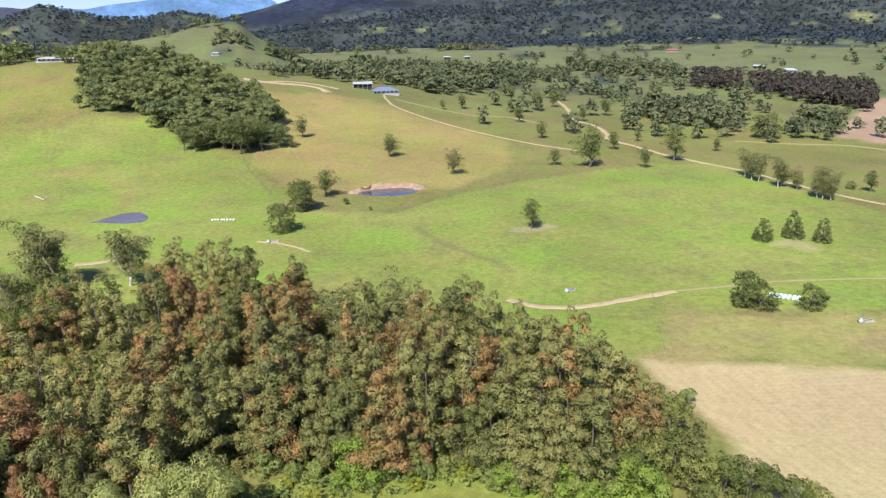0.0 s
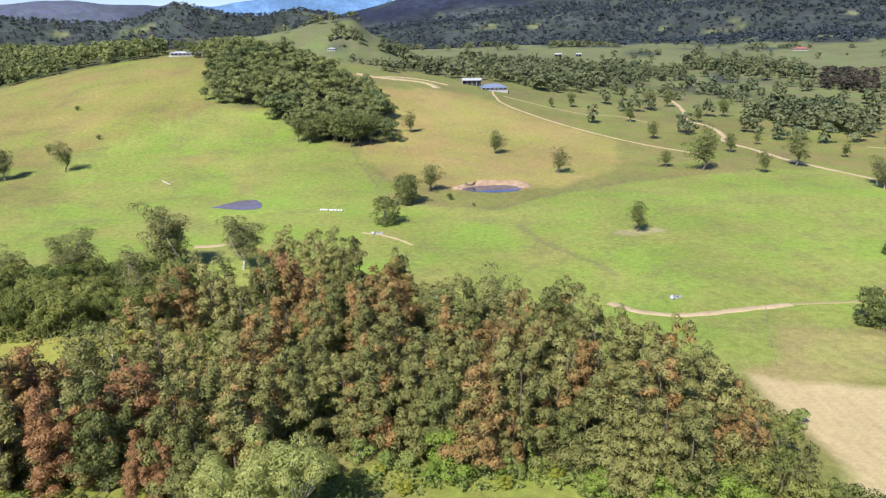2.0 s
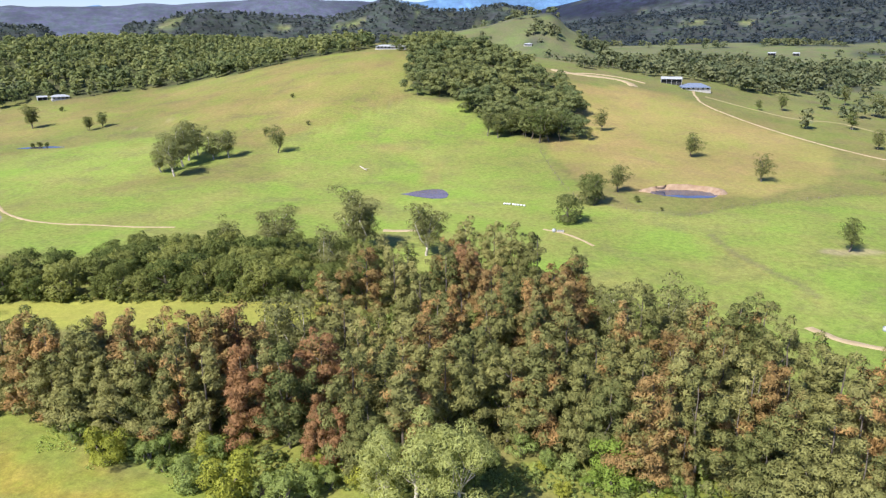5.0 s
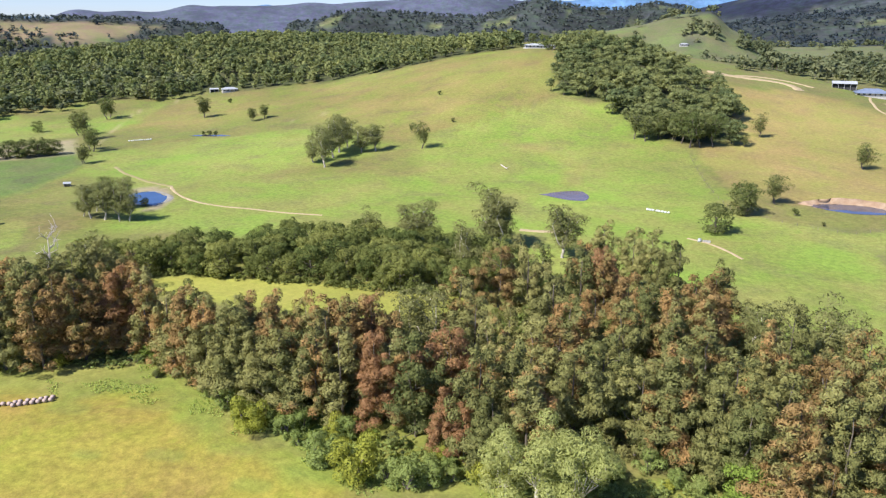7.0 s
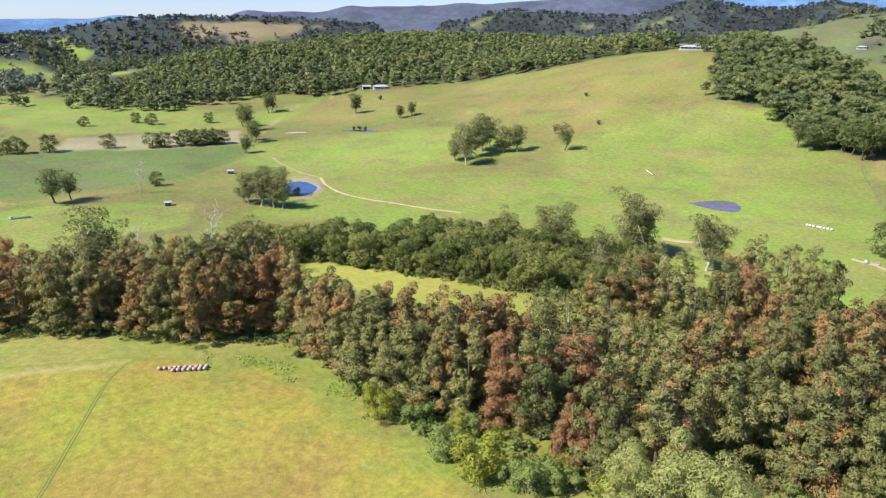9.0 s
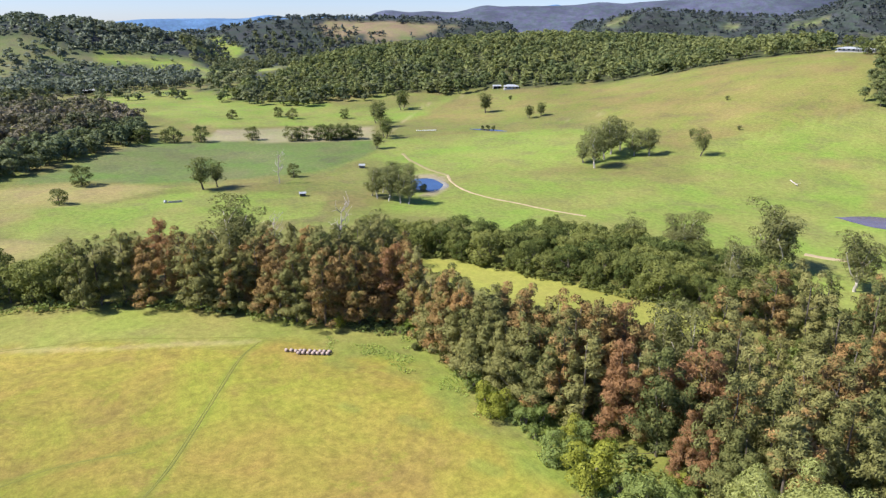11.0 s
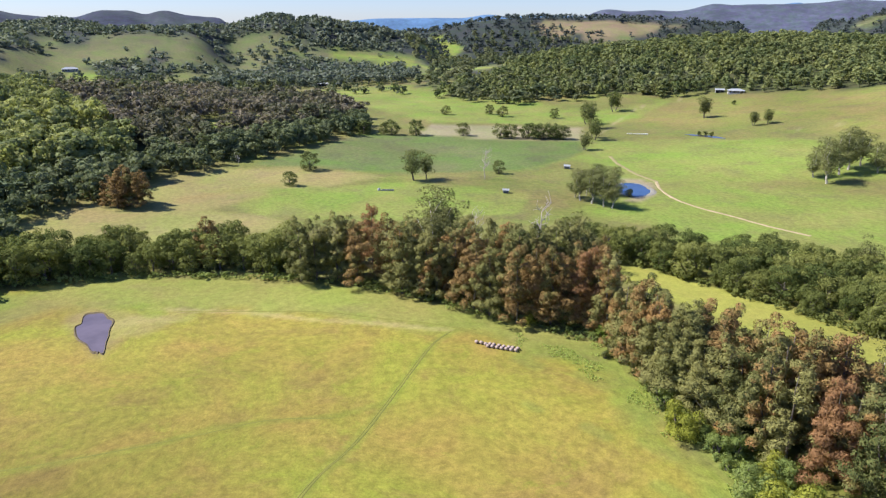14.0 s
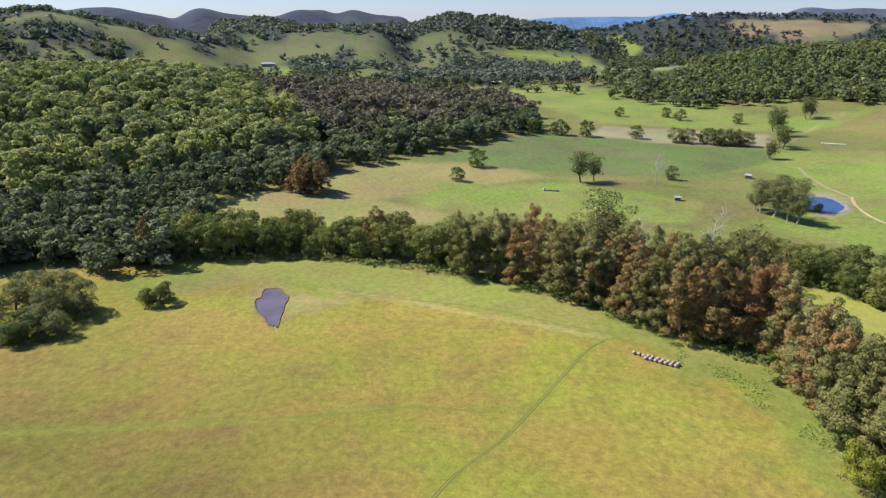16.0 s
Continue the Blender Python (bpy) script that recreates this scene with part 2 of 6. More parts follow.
ridge(4150, 260, 27.9, 1, [156, 91, 118, 116, 124, 121, 129, 126, 128, 137, 134, 134, 135, 131, 125, 117, 112, 122, 123, 116, 115, 114, 111, 111, 110, 103, 114, 101, 89, 86, 91, 91, 83, 93, 97, 82, 56, 76])  # mountains tinted grey-violet for haze
ridge(3900, 350, 90.5, 0.9, [70, 61, 69, 68, 84, 89, 64, 91, 80, 87, 76, 57, 65, 61, 70, 71, 83, 91, 79, 44, 65, 66, 74, 83, 84, 82, 83, 66, 92])  # dark haze-tinted peaks behind the western hills
ridge(3000, 230, 17, 1, [77, 63, 84, 88, 79, 76, 84, 84, 90, 92, 109, 119, 103, 94, 80, 80, 72, 78, 77, 76, 78, 80, 83, 81, 84, 75, 78, 66, 60, 51, 68])  # wooded foothills with small clearings
ridge(2200, 230, 52, 1.4, [63, 43, 53, 52, 55, 54, 57, 62, 61, 61, 62, 61, 61, 57, 53, 46, 42, 30, 45])  # brown grass hills beyond the forest
ridge(1650, 150, 76, 1.3, [37, 30, 41, 42, 46, 49, 56, 49, 59, 55, 52, 41, 42])  # hill with a wooded top over grass
ridge(1450, 150, 92.3, 1.5, [40, 41, 43, 42, 41, 37, 38, 33, 46])  # open grass ridge
ridge(1800, 120, 98.7, 1.2, [40, 34, 40, 40, 28, 40])  # wooded knob behind it
ridge(1250, 140, 104, 1.4, [10, 22, 33, 34, 34, 37, 39, 41, 43, 45, 36, 35, 38, 31, 54])  # wooded ridge in the west
ridge(1330, 100, 13, 1.1, [24, 19, 47, 40, 40, 36, 31, 27, 26, 20, 27])  # grass knoll behind the ridge house
HILL = np.array(HILLS).T[:, :, None]

# farm ponds: x, y, half-length, half-width, turn of the long side in degrees, level (None: the land's own)
PONDS = [(-32, 398, 19, 11, 12, 3.9), (-347, 212, 22, 13, 155, None), (-161, 340, 15, 13, 25, None), (-216, -47, 19, 9, 12, None), (-478, 352, 20, 8, 35, None)]


def hill_sum(x, y):
    """The hills' height over a short run of places."""
    az, dist, top, across, along, turn = HILL
    a, b = np.radians(az), np.radians(az + turn)
    dx, dy = x[None] + dist * np.sin(a), y[None] - dist * np.cos(a)
    u, v = dx * np.cos(b) + dy * np.sin(b), -dx * np.sin(b) + dy * np.cos(b)
    return (top * np.exp(-0.5 * ((u / across) ** 2 + (v / along) ** 2))).sum(0)


def bare_height(x, y):
    """Height of the land without its ponds."""
    x, y = np.asarray(x, float), np.asarray(y, float)
    d = np.hypot(x, y)
    flat_x, flat_y = x.ravel(), y.ravel()
    z = np.concatenate([hill_sum(flat_x[i:i + 2000], flat_y[i:i + 2000]) for i in range(0, flat_x.size, 2000)]).reshape(d.shape)
    # folds and gullies that grow with the height of the hills
    f = np.sin(x / 61 + 1.3 * np.sin(y / 83)) * np.sin(y / 74 + 1.1 * np.sin(x / 97))
    g = np.sin(x / 210 + 1.7 * np.sin(y / 260)) * np.sin(y / 230 + 1.4 * np.sin(x / 310) + 2)
    h = np.abs(np.sin(x / 330 + 2 * np.sin(y / 500))) + np.abs(np.sin(y / 290 + 2 * np.sin(x / 410)))
    far = np.clip((d - 2600) / 900, 0, 1)
    return z + f * (0.35 + 0.035 * z * (1 - far)) + g * (0.5 + 0.10 * z * (1 - 0.7 * far)) * np.clip((d - 500) / 500, 0, 1) - far * (h - 1) * 0.05 * z


def pond_level(pond):
    return pond[5] if pond[5] is not None else float(bare_height(pond[0], pond[1]))


def height(x, y):
    """Height of the land at x, y (arrays or numbers), with flat beds for the ponds."""
    z = bare_height(x, y)
    for pond in PONDS:
        c, s = np.cos(radians(pond[4])), np.sin(radians(pond[4]))
        dx, dy = np.asarray(x) - pond[0], np.asarray(y) - pond[1]
        e = np.hypot((dx * c + dy * s) / pond[2], (dy * c - dx * s) / pond[3])
        w = np.clip((1.75 - e) / 0.6, 0, 1)
        w = w * w * (3 - 2 * w)
        z = z + (pond_level(pond) - 0.1 - z) * w
    return z

# fields: tone, softness of the edge in metres, outline
REGIONS = []


def field(tone, soft, outline):
    REGIONS.append((tone, soft, outline))


field("gold", 8, [(-60, 80), (-92, 90), (-128, 92), (-160, 96), (-199, 72), (-225, 50), (-250, 5), (-268, -60), (-262, -120), (-150, -260), (60, -200), (60, 60)])  # near paddock
field("goldbrown", 60, [(-194, -146), (-177, -82), (-153, -43), (-117, -24), (-60, 20), (-20, -60), (-100, -200), (-200, -180)])  # darker, browner corner
field("green", 4, [(-309, 457), (-275, 499), (-264, 528), (-205, 536), (-175, 481), (-142, 475), (-129, 454), (-96, 388), (-81, 364), (-48, 352), (-24, 354), (-6, 380), (12, 397), (56, 435), (135, 480), (187, 484), (207, 411), (227, 327), (157, 219), (75, 220), (64, 188), (50, 179), (-5, 200), (-93, 221), (-176, 243)])  # green slope
field("green", 16, [(-259, 533), (-307, 453), (-300, 387), (-256, 339), (-310, 289), (-370, 250), (-411, 224), (-310, 165), (-254, 193), (-148, 222), (-67, 261), (-91, 391), (-139, 480), (-197, 501)])  # green slope left
field("green", 10, [(-501, 263), (-474, 340), (-410, 394), (-299, 384), (-327, 315), (-349, 257), (-381, 209), (-443, 227)])  # green strip hill
field("olive", 7, [(-552, 558), (-488, 564), (-450, 630), (-415, 665), (-340, 666), (-272, 532), (-279, 501), (-288, 471), (-303, 432), (-314, 399), (-357, 399), (-426, 424)])  # upper slope below the ridge house
field("olive", 30, [(-521, 571), (-594, 532), (-643, 470), (-640, 371), (-602, 326), (-532, 364), (-481, 435), (-434, 480)])  # slope above the water hole
field("dry", 6, [(-175, 652), (-121, 699), (-67, 701), (53, 566), (44, 465), (6, 406), (-53, 392), (-94, 406), (-129, 467), (-154, 550)])  # dry hill
field("straw", 4, [(55, 186), (68, 182), (87, 182), (133, 175), (88, 107), (63, 107), (65, 137), (60, 163)])  # straw field
field("pale", 6, [(73, 218), (157, 213), (133, 175), (87, 182), (68, 182), (55, 186), (64, 190)])  # stubble edge
field("pinkish", 5, [(329, 589), (390, 682), (501, 837), (582, 860), (379, 549), (352, 564)])  # ploughed
field("limegold", 4, [(-241, 129), (-231, 146), (-196, 166), (-170, 180), (-151, 190), (-120, 195), (-121, 176), (-157, 150), (-186, 141), (-221, 130)])  # river strip
field("green2", 8, [(-271, -51), (-250, 9), (-225, 55), (-199, 75), (-173, 94), (-160, 100), (-155, 92), (-169, 81), (-189, 60), (-213, 23), (-239, -47)])  # near paddock rim
field("green2", 8, [(-227, -95), (-256, -87), (-265, -39), (-250, 5), (-238, 34), (-217, 31), (-232, -35), (-236, -63), (-228, -78)])  # near rim left
field("lush", 6, [(-194, 99), (-167, 100), (-129, 93), (-92, 92), (-79, 91), (-41, 110), (-75, 125), (-112, 125), (-162, 117)])  # creek green
field("lush", 6, [(-46, 119), (-37, 130), (-18, 132), (1, 138), (13, 127), (28, 118)])  # creek green right
field("lush", 7, [(-177, 90), (-166, 104), (-119, 87), (-90, 91), (-85, 94), (-99, 84), (-131, 86), (-152, 90), (-169, 77)])  # creek green field
field("green", 4, [(49, 221), (72, 223), (66, 194), (53, 186), (50, 203)])  # lush right
field("fallow", 2.5, [(-374, 215), (-374, 231), (-356, 231), (-332, 218), (-320, 202), (-325, 194), (-334, 208)])  # pond margin
field("dry", 4, [(-233, -58), (-237, -52), (-233, -39), (-220, -22), (-213, -32), (-213, -40), (-196, -41), (-198, -46), (-214, -51)])  # wpool margin
field("crop", 4, [(-456, 2), (-487, 39), (-573, 94), (-562, 145), (-534, 203), (-509, 256), (-468, 244), (-413, 180), (-419, 136), (-422, 87), (-445, 44)])  # crop field
field("fallow", 2.5, [(-563, 139), (-625, 170), (-607, 231), (-577, 294), (-505, 261), (-534, 203)])  # fallow field
field("pale", 5, [(-324, -116), (-387, -60), (-442, -28), (-446, 34), (-414, 86), (-373, 15), (-354, -19), (-335, 13), (-319, 23), (-305, -32), (-312, -95)])  # pale field
field("green", 6, [(-358, -11), (-392, 16), (-395, 95), (-354, 149), (-315, 133), (-319, 49), (-337, 13)])  # lime flat
field("green", 8, [(-957, 98), (-975, 225), (-852, 280), (-761, 304), (-662, 347), (-673, 445), (-580, 335), (-638, 176), (-693, 147)])  # valley bright
field("brownhill", 25, [(-1894, 834), (-1823, 946), (-1773, 1019), (-1710, 1152), (-1740, 1074), (-1746, 1017), (-1717, 940), (-1653, 943), (-1697, 861), (-1791, 900), (-1829, 840), (-1814, 795)])
field("green", 12, [(-1496, 366), (-1959, 527), (-1893, 554), (-1750, 553), (-1685, 518), (-1554, 415)])
field("green", 12, [(-1422, 170), (-1419, 324), (-1044, 447), (-983, 421), (-1277, 319), (-1368, 191)])
field("brownhill", 25, [(-1870, 786), (-1853, 959), (-1769, 1123), (-1687, 1054), (-1706, 960), (-1762, 871), (-1710, 781), (-1793, 786)])
field("brownhill", 25, [(-1021, 607), (-934, 656), (-1567, 1172), (-1615, 1133), (-1625, 1034)])
field("green", 12, [(-1131, -228), (-1144, -178), (-1064, -167), (-1070, -209)])
field("pale", 8, [(-607, -308), (-524, -270), (-531, -297)])
# dark tone under the woods, so gaps between crowns stay dark
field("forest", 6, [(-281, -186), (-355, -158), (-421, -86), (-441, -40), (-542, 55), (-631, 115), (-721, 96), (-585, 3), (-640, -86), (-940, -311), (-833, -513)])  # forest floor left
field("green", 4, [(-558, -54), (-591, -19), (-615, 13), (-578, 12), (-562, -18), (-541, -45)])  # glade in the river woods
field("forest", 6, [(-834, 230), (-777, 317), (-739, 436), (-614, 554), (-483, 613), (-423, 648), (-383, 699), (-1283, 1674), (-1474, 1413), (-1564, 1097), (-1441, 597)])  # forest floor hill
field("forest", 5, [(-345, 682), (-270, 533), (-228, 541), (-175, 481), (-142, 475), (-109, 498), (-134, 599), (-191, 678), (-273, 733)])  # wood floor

STROKES = []


def stroke(tone, half, weight, line):
    STROKES.append((tone, half, weight, line))


stroke("rank", 2.2, 0.6, [(-190, 57), (-182, 49), (-167, 39), (-150, 28), (-137, 19), (-126, 9), (-117, 3)])
stroke("rank", 1.8, 0.6, [(-142, -99), (-145, -57), (-148, -24), (-152, -11), (-150, 17), (-153, 31)])
stroke("rut", 0.8, 0.4, [(-239, -47), (-232, -25), (-213, 27), (-192, 57), (-178, 78)])
stroke("straw", 2.0, 0.3, [(-233, -35), (-222, -4), (-210, 17), (-201, 38), (-191, 57)])
stroke("straw", 5.0, 0.2, [(-222, -41), (-225, -33), (-222, -22)])
stroke("mud", 1.2, 0.32, [(-134, 469), (-115, 430), (-95, 385), (-82, 362), (-47, 351), (-24, 354), (-6, 380), (12, 397), (56, 435), (135, 480)])
stroke("mud", 1.0, 0.32, [(-139, 480), (-96, 388)])
stroke("mud", 1.0, 0.32, [(-273, 494), (-265, 526)])
stroke("mud", 2.2, 0.6, [(-12, 325), (-1, 302), (11, 287), (22, 274), (27, 264)])
stroke("green2", 1.5, 0.6, [(-23, 329), (1, 294), (27, 257)])
stroke("mud", 5.0, 0.4, [(-40, 359), (-28, 356), (-19, 363)])
stroke("dirt", 5.0, 0.55, [(35, 321), (43, 324), (52, 329)])
stroke("dirt", 6.0, 0.5, [(149, 297), (156, 298), (157, 289)])
stroke("dry", 4.0, 0.6, [(-376, -31), (-405, 17)])
stroke("green", 4.0, 0.5, [(-453, 243), (-405, 154), (-411, 85)])
stroke("dry", 38.0, 0.45, [(-332, 615), (-347, 551), (-345, 486)])
stroke("dry", 26.0, 0.35, [(-408, 476), (-425, 433)])
stroke("pale", 12.0, 0.3, [(-241, 423), (-205, 421), (-171, 392)])
stroke("dry", 8.0, 0.5, [(-255, 424), (-222, 422), (-183, 400), (-170, 365)])
stroke("rut", 1.6, 0.55, [(-268, 532), (-274, 493), (-284, 463), (-293, 428)])
stroke("mud", 3.0, 0.30, [(-248, 422), (-230, 426), (-207, 428)])
stroke("mud", 3.5, 0.26, [(-213, 390), (-190, 382), (-172, 379)])
stroke("mud", 3.0, 0.28, [(-195, 351), (-175, 347)])
stroke("dirt", 1.6, 0.40, [(-526, 285), (-575, 325), (-630, 371), (-677, 425), (-673, 491)])
stroke("dirt", 1.3, 0.30, [(-465, 379), (-450, 408), (-440, 441), (-412, 458)])
stroke("rut", 2.0, 0.40, [(-528, 298), (-489, 317), (-433, 354), (-402, 376)])
# open grass on the far hills
CLEARINGS = [
    [(-457, 1242), (-386, 1266), (-318, 1247), (-317, 1175), (-380, 1146), (-510, 1138)],
    [(-298, 1289), (4, 1516), (3, 1360), (-144, 1320), (-292, 1346)],
    [(395, 2338), (430, 2440), (599, 2445), (566, 2381)],
    [(132, 2464), (232, 2527), (361, 2353), (278, 2261)],
    [(687, 1718), (768, 1557), (799, 1323), (630, 1034), (489, 1211), (443, 1240), (475, 1537)],
    [(232, 1432), (386, 1562), (464, 1430), (443, 1240), (365, 1238)],
    [(976, 2454), (1193, 2562), (1554, 2622), (1477, 2476), (1234, 2443)],
    [(-1455, 2515), (-1378, 2519), (-1323, 2484), (-1257, 2456), (-1340, 2437)],
    [(-1286, 2644), (-1200, 2534), (-1228, 2533)],
    [(-1189, 2715), (-1094, 2655), (-1136, 2612)],
    [(-563, 3349), (-439, 3394), (-458, 3337), (-530, 3300)],
    [(-343, 2794), (8, 2781), (8, 2748), (-296, 2754)],
    [(-1894, 834), (-1823, 946), (-1773, 1019), (-1710, 1152), (-1740, 1074), (-1746, 1017), (-1717, 940), (-1653, 943), (-1697, 861), (-1791, 900), (-1829, 840), (-1814, 795)],
    [(-2046, 1998), (-1953, 2152), (-1923, 2070), (-1962, 2003)],
    [(-1811, 2038), (-1753, 2131), (-1615, 2278), (-1589, 2242), (-1703, 2101)],
    [(-1559, 2371), (-1425, 2440), (-1355, 2404), (-1468, 2349)],
    [(-1408, -90), (-1571, -8), (-1515, 38), (-1473, 62), (-1461, 137), (-1434, 172), (-1424, 241), (-1417, 356), (-1350, 338), (-1364, 180), (-1398, 129), (-1420, 57), (-1393, -14), (-1263, -86)],
    [(-1496, 366), (-1959, 527), (-1893, 554), (-1750, 553), (-1685, 518), (-1554, 415)],
    [(-1422, 170), (-1419, 324), (-1044, 447), (-983, 421), (-1277, 319), (-1368, 191)],
    [(-1870, 786), (-1853, 959), (-1769, 1123), (-1687, 1054), (-1706, 960), (-1762, 871), (-1710, 781), (-1793, 786)],
    [(-1021, 607), (-934, 656), (-1567, 1172), (-1615, 1133), (-1625, 1034)],
    [(-975, -521), (-988, -456), (-950, -358), (-933, -379), (-923, -443), (-942, -499)],
    [(-1015, -460), (-1015, -416), (-1019, -366), (-1029, -308), (-1022, -284), (-1164, -252), (-1199, -277), (-1121, -333), (-1103, -401), (-1128, -444), (-1082, -405), (-1025, -427)],
    [(-1349, -328), (-1389, -118), (-1427, -56), (-1321, -83), (-1265, -128), (-1252, -184), (-1237, -267), (-1262, -299)],
    [(-1253, -89), (-1468, -36), (-1509, 61), (-1476, 169), (-1408, 140), (-1364, 55), (-1301, -32)],
    [(-1131, -228), (-1144, -178), (-1064, -167), (-1070, -209)],
    [(-607, -308), (-524, -270), (-531, -297)],
]

# ---- the land ----
TONES = {
    "gold": (0.240, 0.206, 0.045, 1.0), "goldbrown": (0.178, 0.142, 0.036, 1.0), "green": (0.190, 0.224, 0.056, 0.95), "green2": (0.212, 0.214, 0.058, 0.7), "dry": (0.240, 0.202, 0.072, 0.7),
    "straw": (0.40, 0.32, 0.178, 0.10), "pale": (0.238, 0.215, 0.082, 0.7), "pinkish": (0.31, 0.22, 0.15, 0.2), "limegold": (0.245, 0.245, 0.055, 0.4),
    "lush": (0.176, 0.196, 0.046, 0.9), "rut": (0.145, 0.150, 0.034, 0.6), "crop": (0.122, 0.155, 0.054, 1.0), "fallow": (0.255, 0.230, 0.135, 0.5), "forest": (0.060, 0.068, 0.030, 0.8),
    # far, mountain, hillgrass and the ranges: blue of distance haze put into the colour
    "brownhill": (0.205, 0.165, 0.098, 0.6), "haze_blue": (0.085, 0.165, 0.30, 0.2), "olive": (0.186, 0.176, 0.056, 1.0), "rank": (0.190, 0.205, 0.036, 0.6), "mid": (0.166, 0.164, 0.054, 0.9), "far": (0.027, 0.035, 0.043, 0.8), "mountain": (0.016, 0.021, 0.042, 0.9), "haze_violet": (0.076, 0.088, 0.136, 0.8), "hillgrass": (0.124, 0.136, 0.064, 0.8), "gully": (0.085, 0.105, 0.075, 0.5), "dirt": (0.34, 0.27, 0.18, 0.3), "mud": (0.13, 0.11, 0.06, 0.4),
}


def inside_depth(px, py, poly):
    """How far points lie inside a polygon (negative outside)."""
    best = np.full(px.shape, 1e18)
    inside = np.zeros(px.shape, bool)
    for (ax, ay), (bx, by) in zip(poly, poly[1:] + poly[:1]):
        ex, ey = bx - ax, by - ay
        k = np.clip(((px - ax) * ex + (py - ay) * ey) / (ex * ex + ey * ey + 1e-9), 0, 1)
        best = np.minimum(best, (px - ax - k * ex) ** 2 + (py - ay - k * ey) ** 2)
        if ay != by:
            inside ^= ((ay > py) != (by > py)) & (px < ex * (py - ay) / ey + ax)
    return np.where(inside, 1, -1) * np.sqrt(best)


def far_cover(x, y):
    """How far distant land is wooded: above 0.5 it carries trees."""
    d, az = np.hypot(x, y), np.degrees(np.arctan2(-x, y))
    clump = np.array([noise.noise(Vector((p / 150, q / 150, 3.0))) + 0.6 * noise.noise(Vector((p / 55, q / 55, 8.0))) for p, q in zip(np.ravel(x), np.ravel(y))])
    lean = np.where(az < 28, -0.34, -0.16) + np.where(az > 80, 0.22, 0) + 0.75 * np.clip((d - np.where(az < 24, 1650, 1250)) / 350, 0, 1)
    for outline in CLEARINGS:
        lean = lean - 0.50 * np.clip(inside_depth(np.asarray(x, float), np.asarray(y, float), outline) / 30 + 0.5, 0, 1)
    lean = lean + 0.3 * (az < 18) * np.clip((d - 1900) / 300, 0, 1)
    return np.clip(0.5 + (clump + lean) * 4, 0, 1)


def stroke_depth(px, py, line, half):
    """How far points lie inside a painted strip along a line."""
    best = np.full(px.shape, 1e18)
    for (ax, ay), (bx, by) in zip(line, line[1:]):
        ex, ey = bx - ax, by - ay
        k = np.clip(((px - ax) * ex + (py - ay) * ey) / (ex * ex + ey * ey + 1e-9), 0, 1)
        best = np.minimum(best, (px - ax - k * ex) ** 2 + (py - ay - k * ey) ** 2)
    return half - np.sqrt(best)


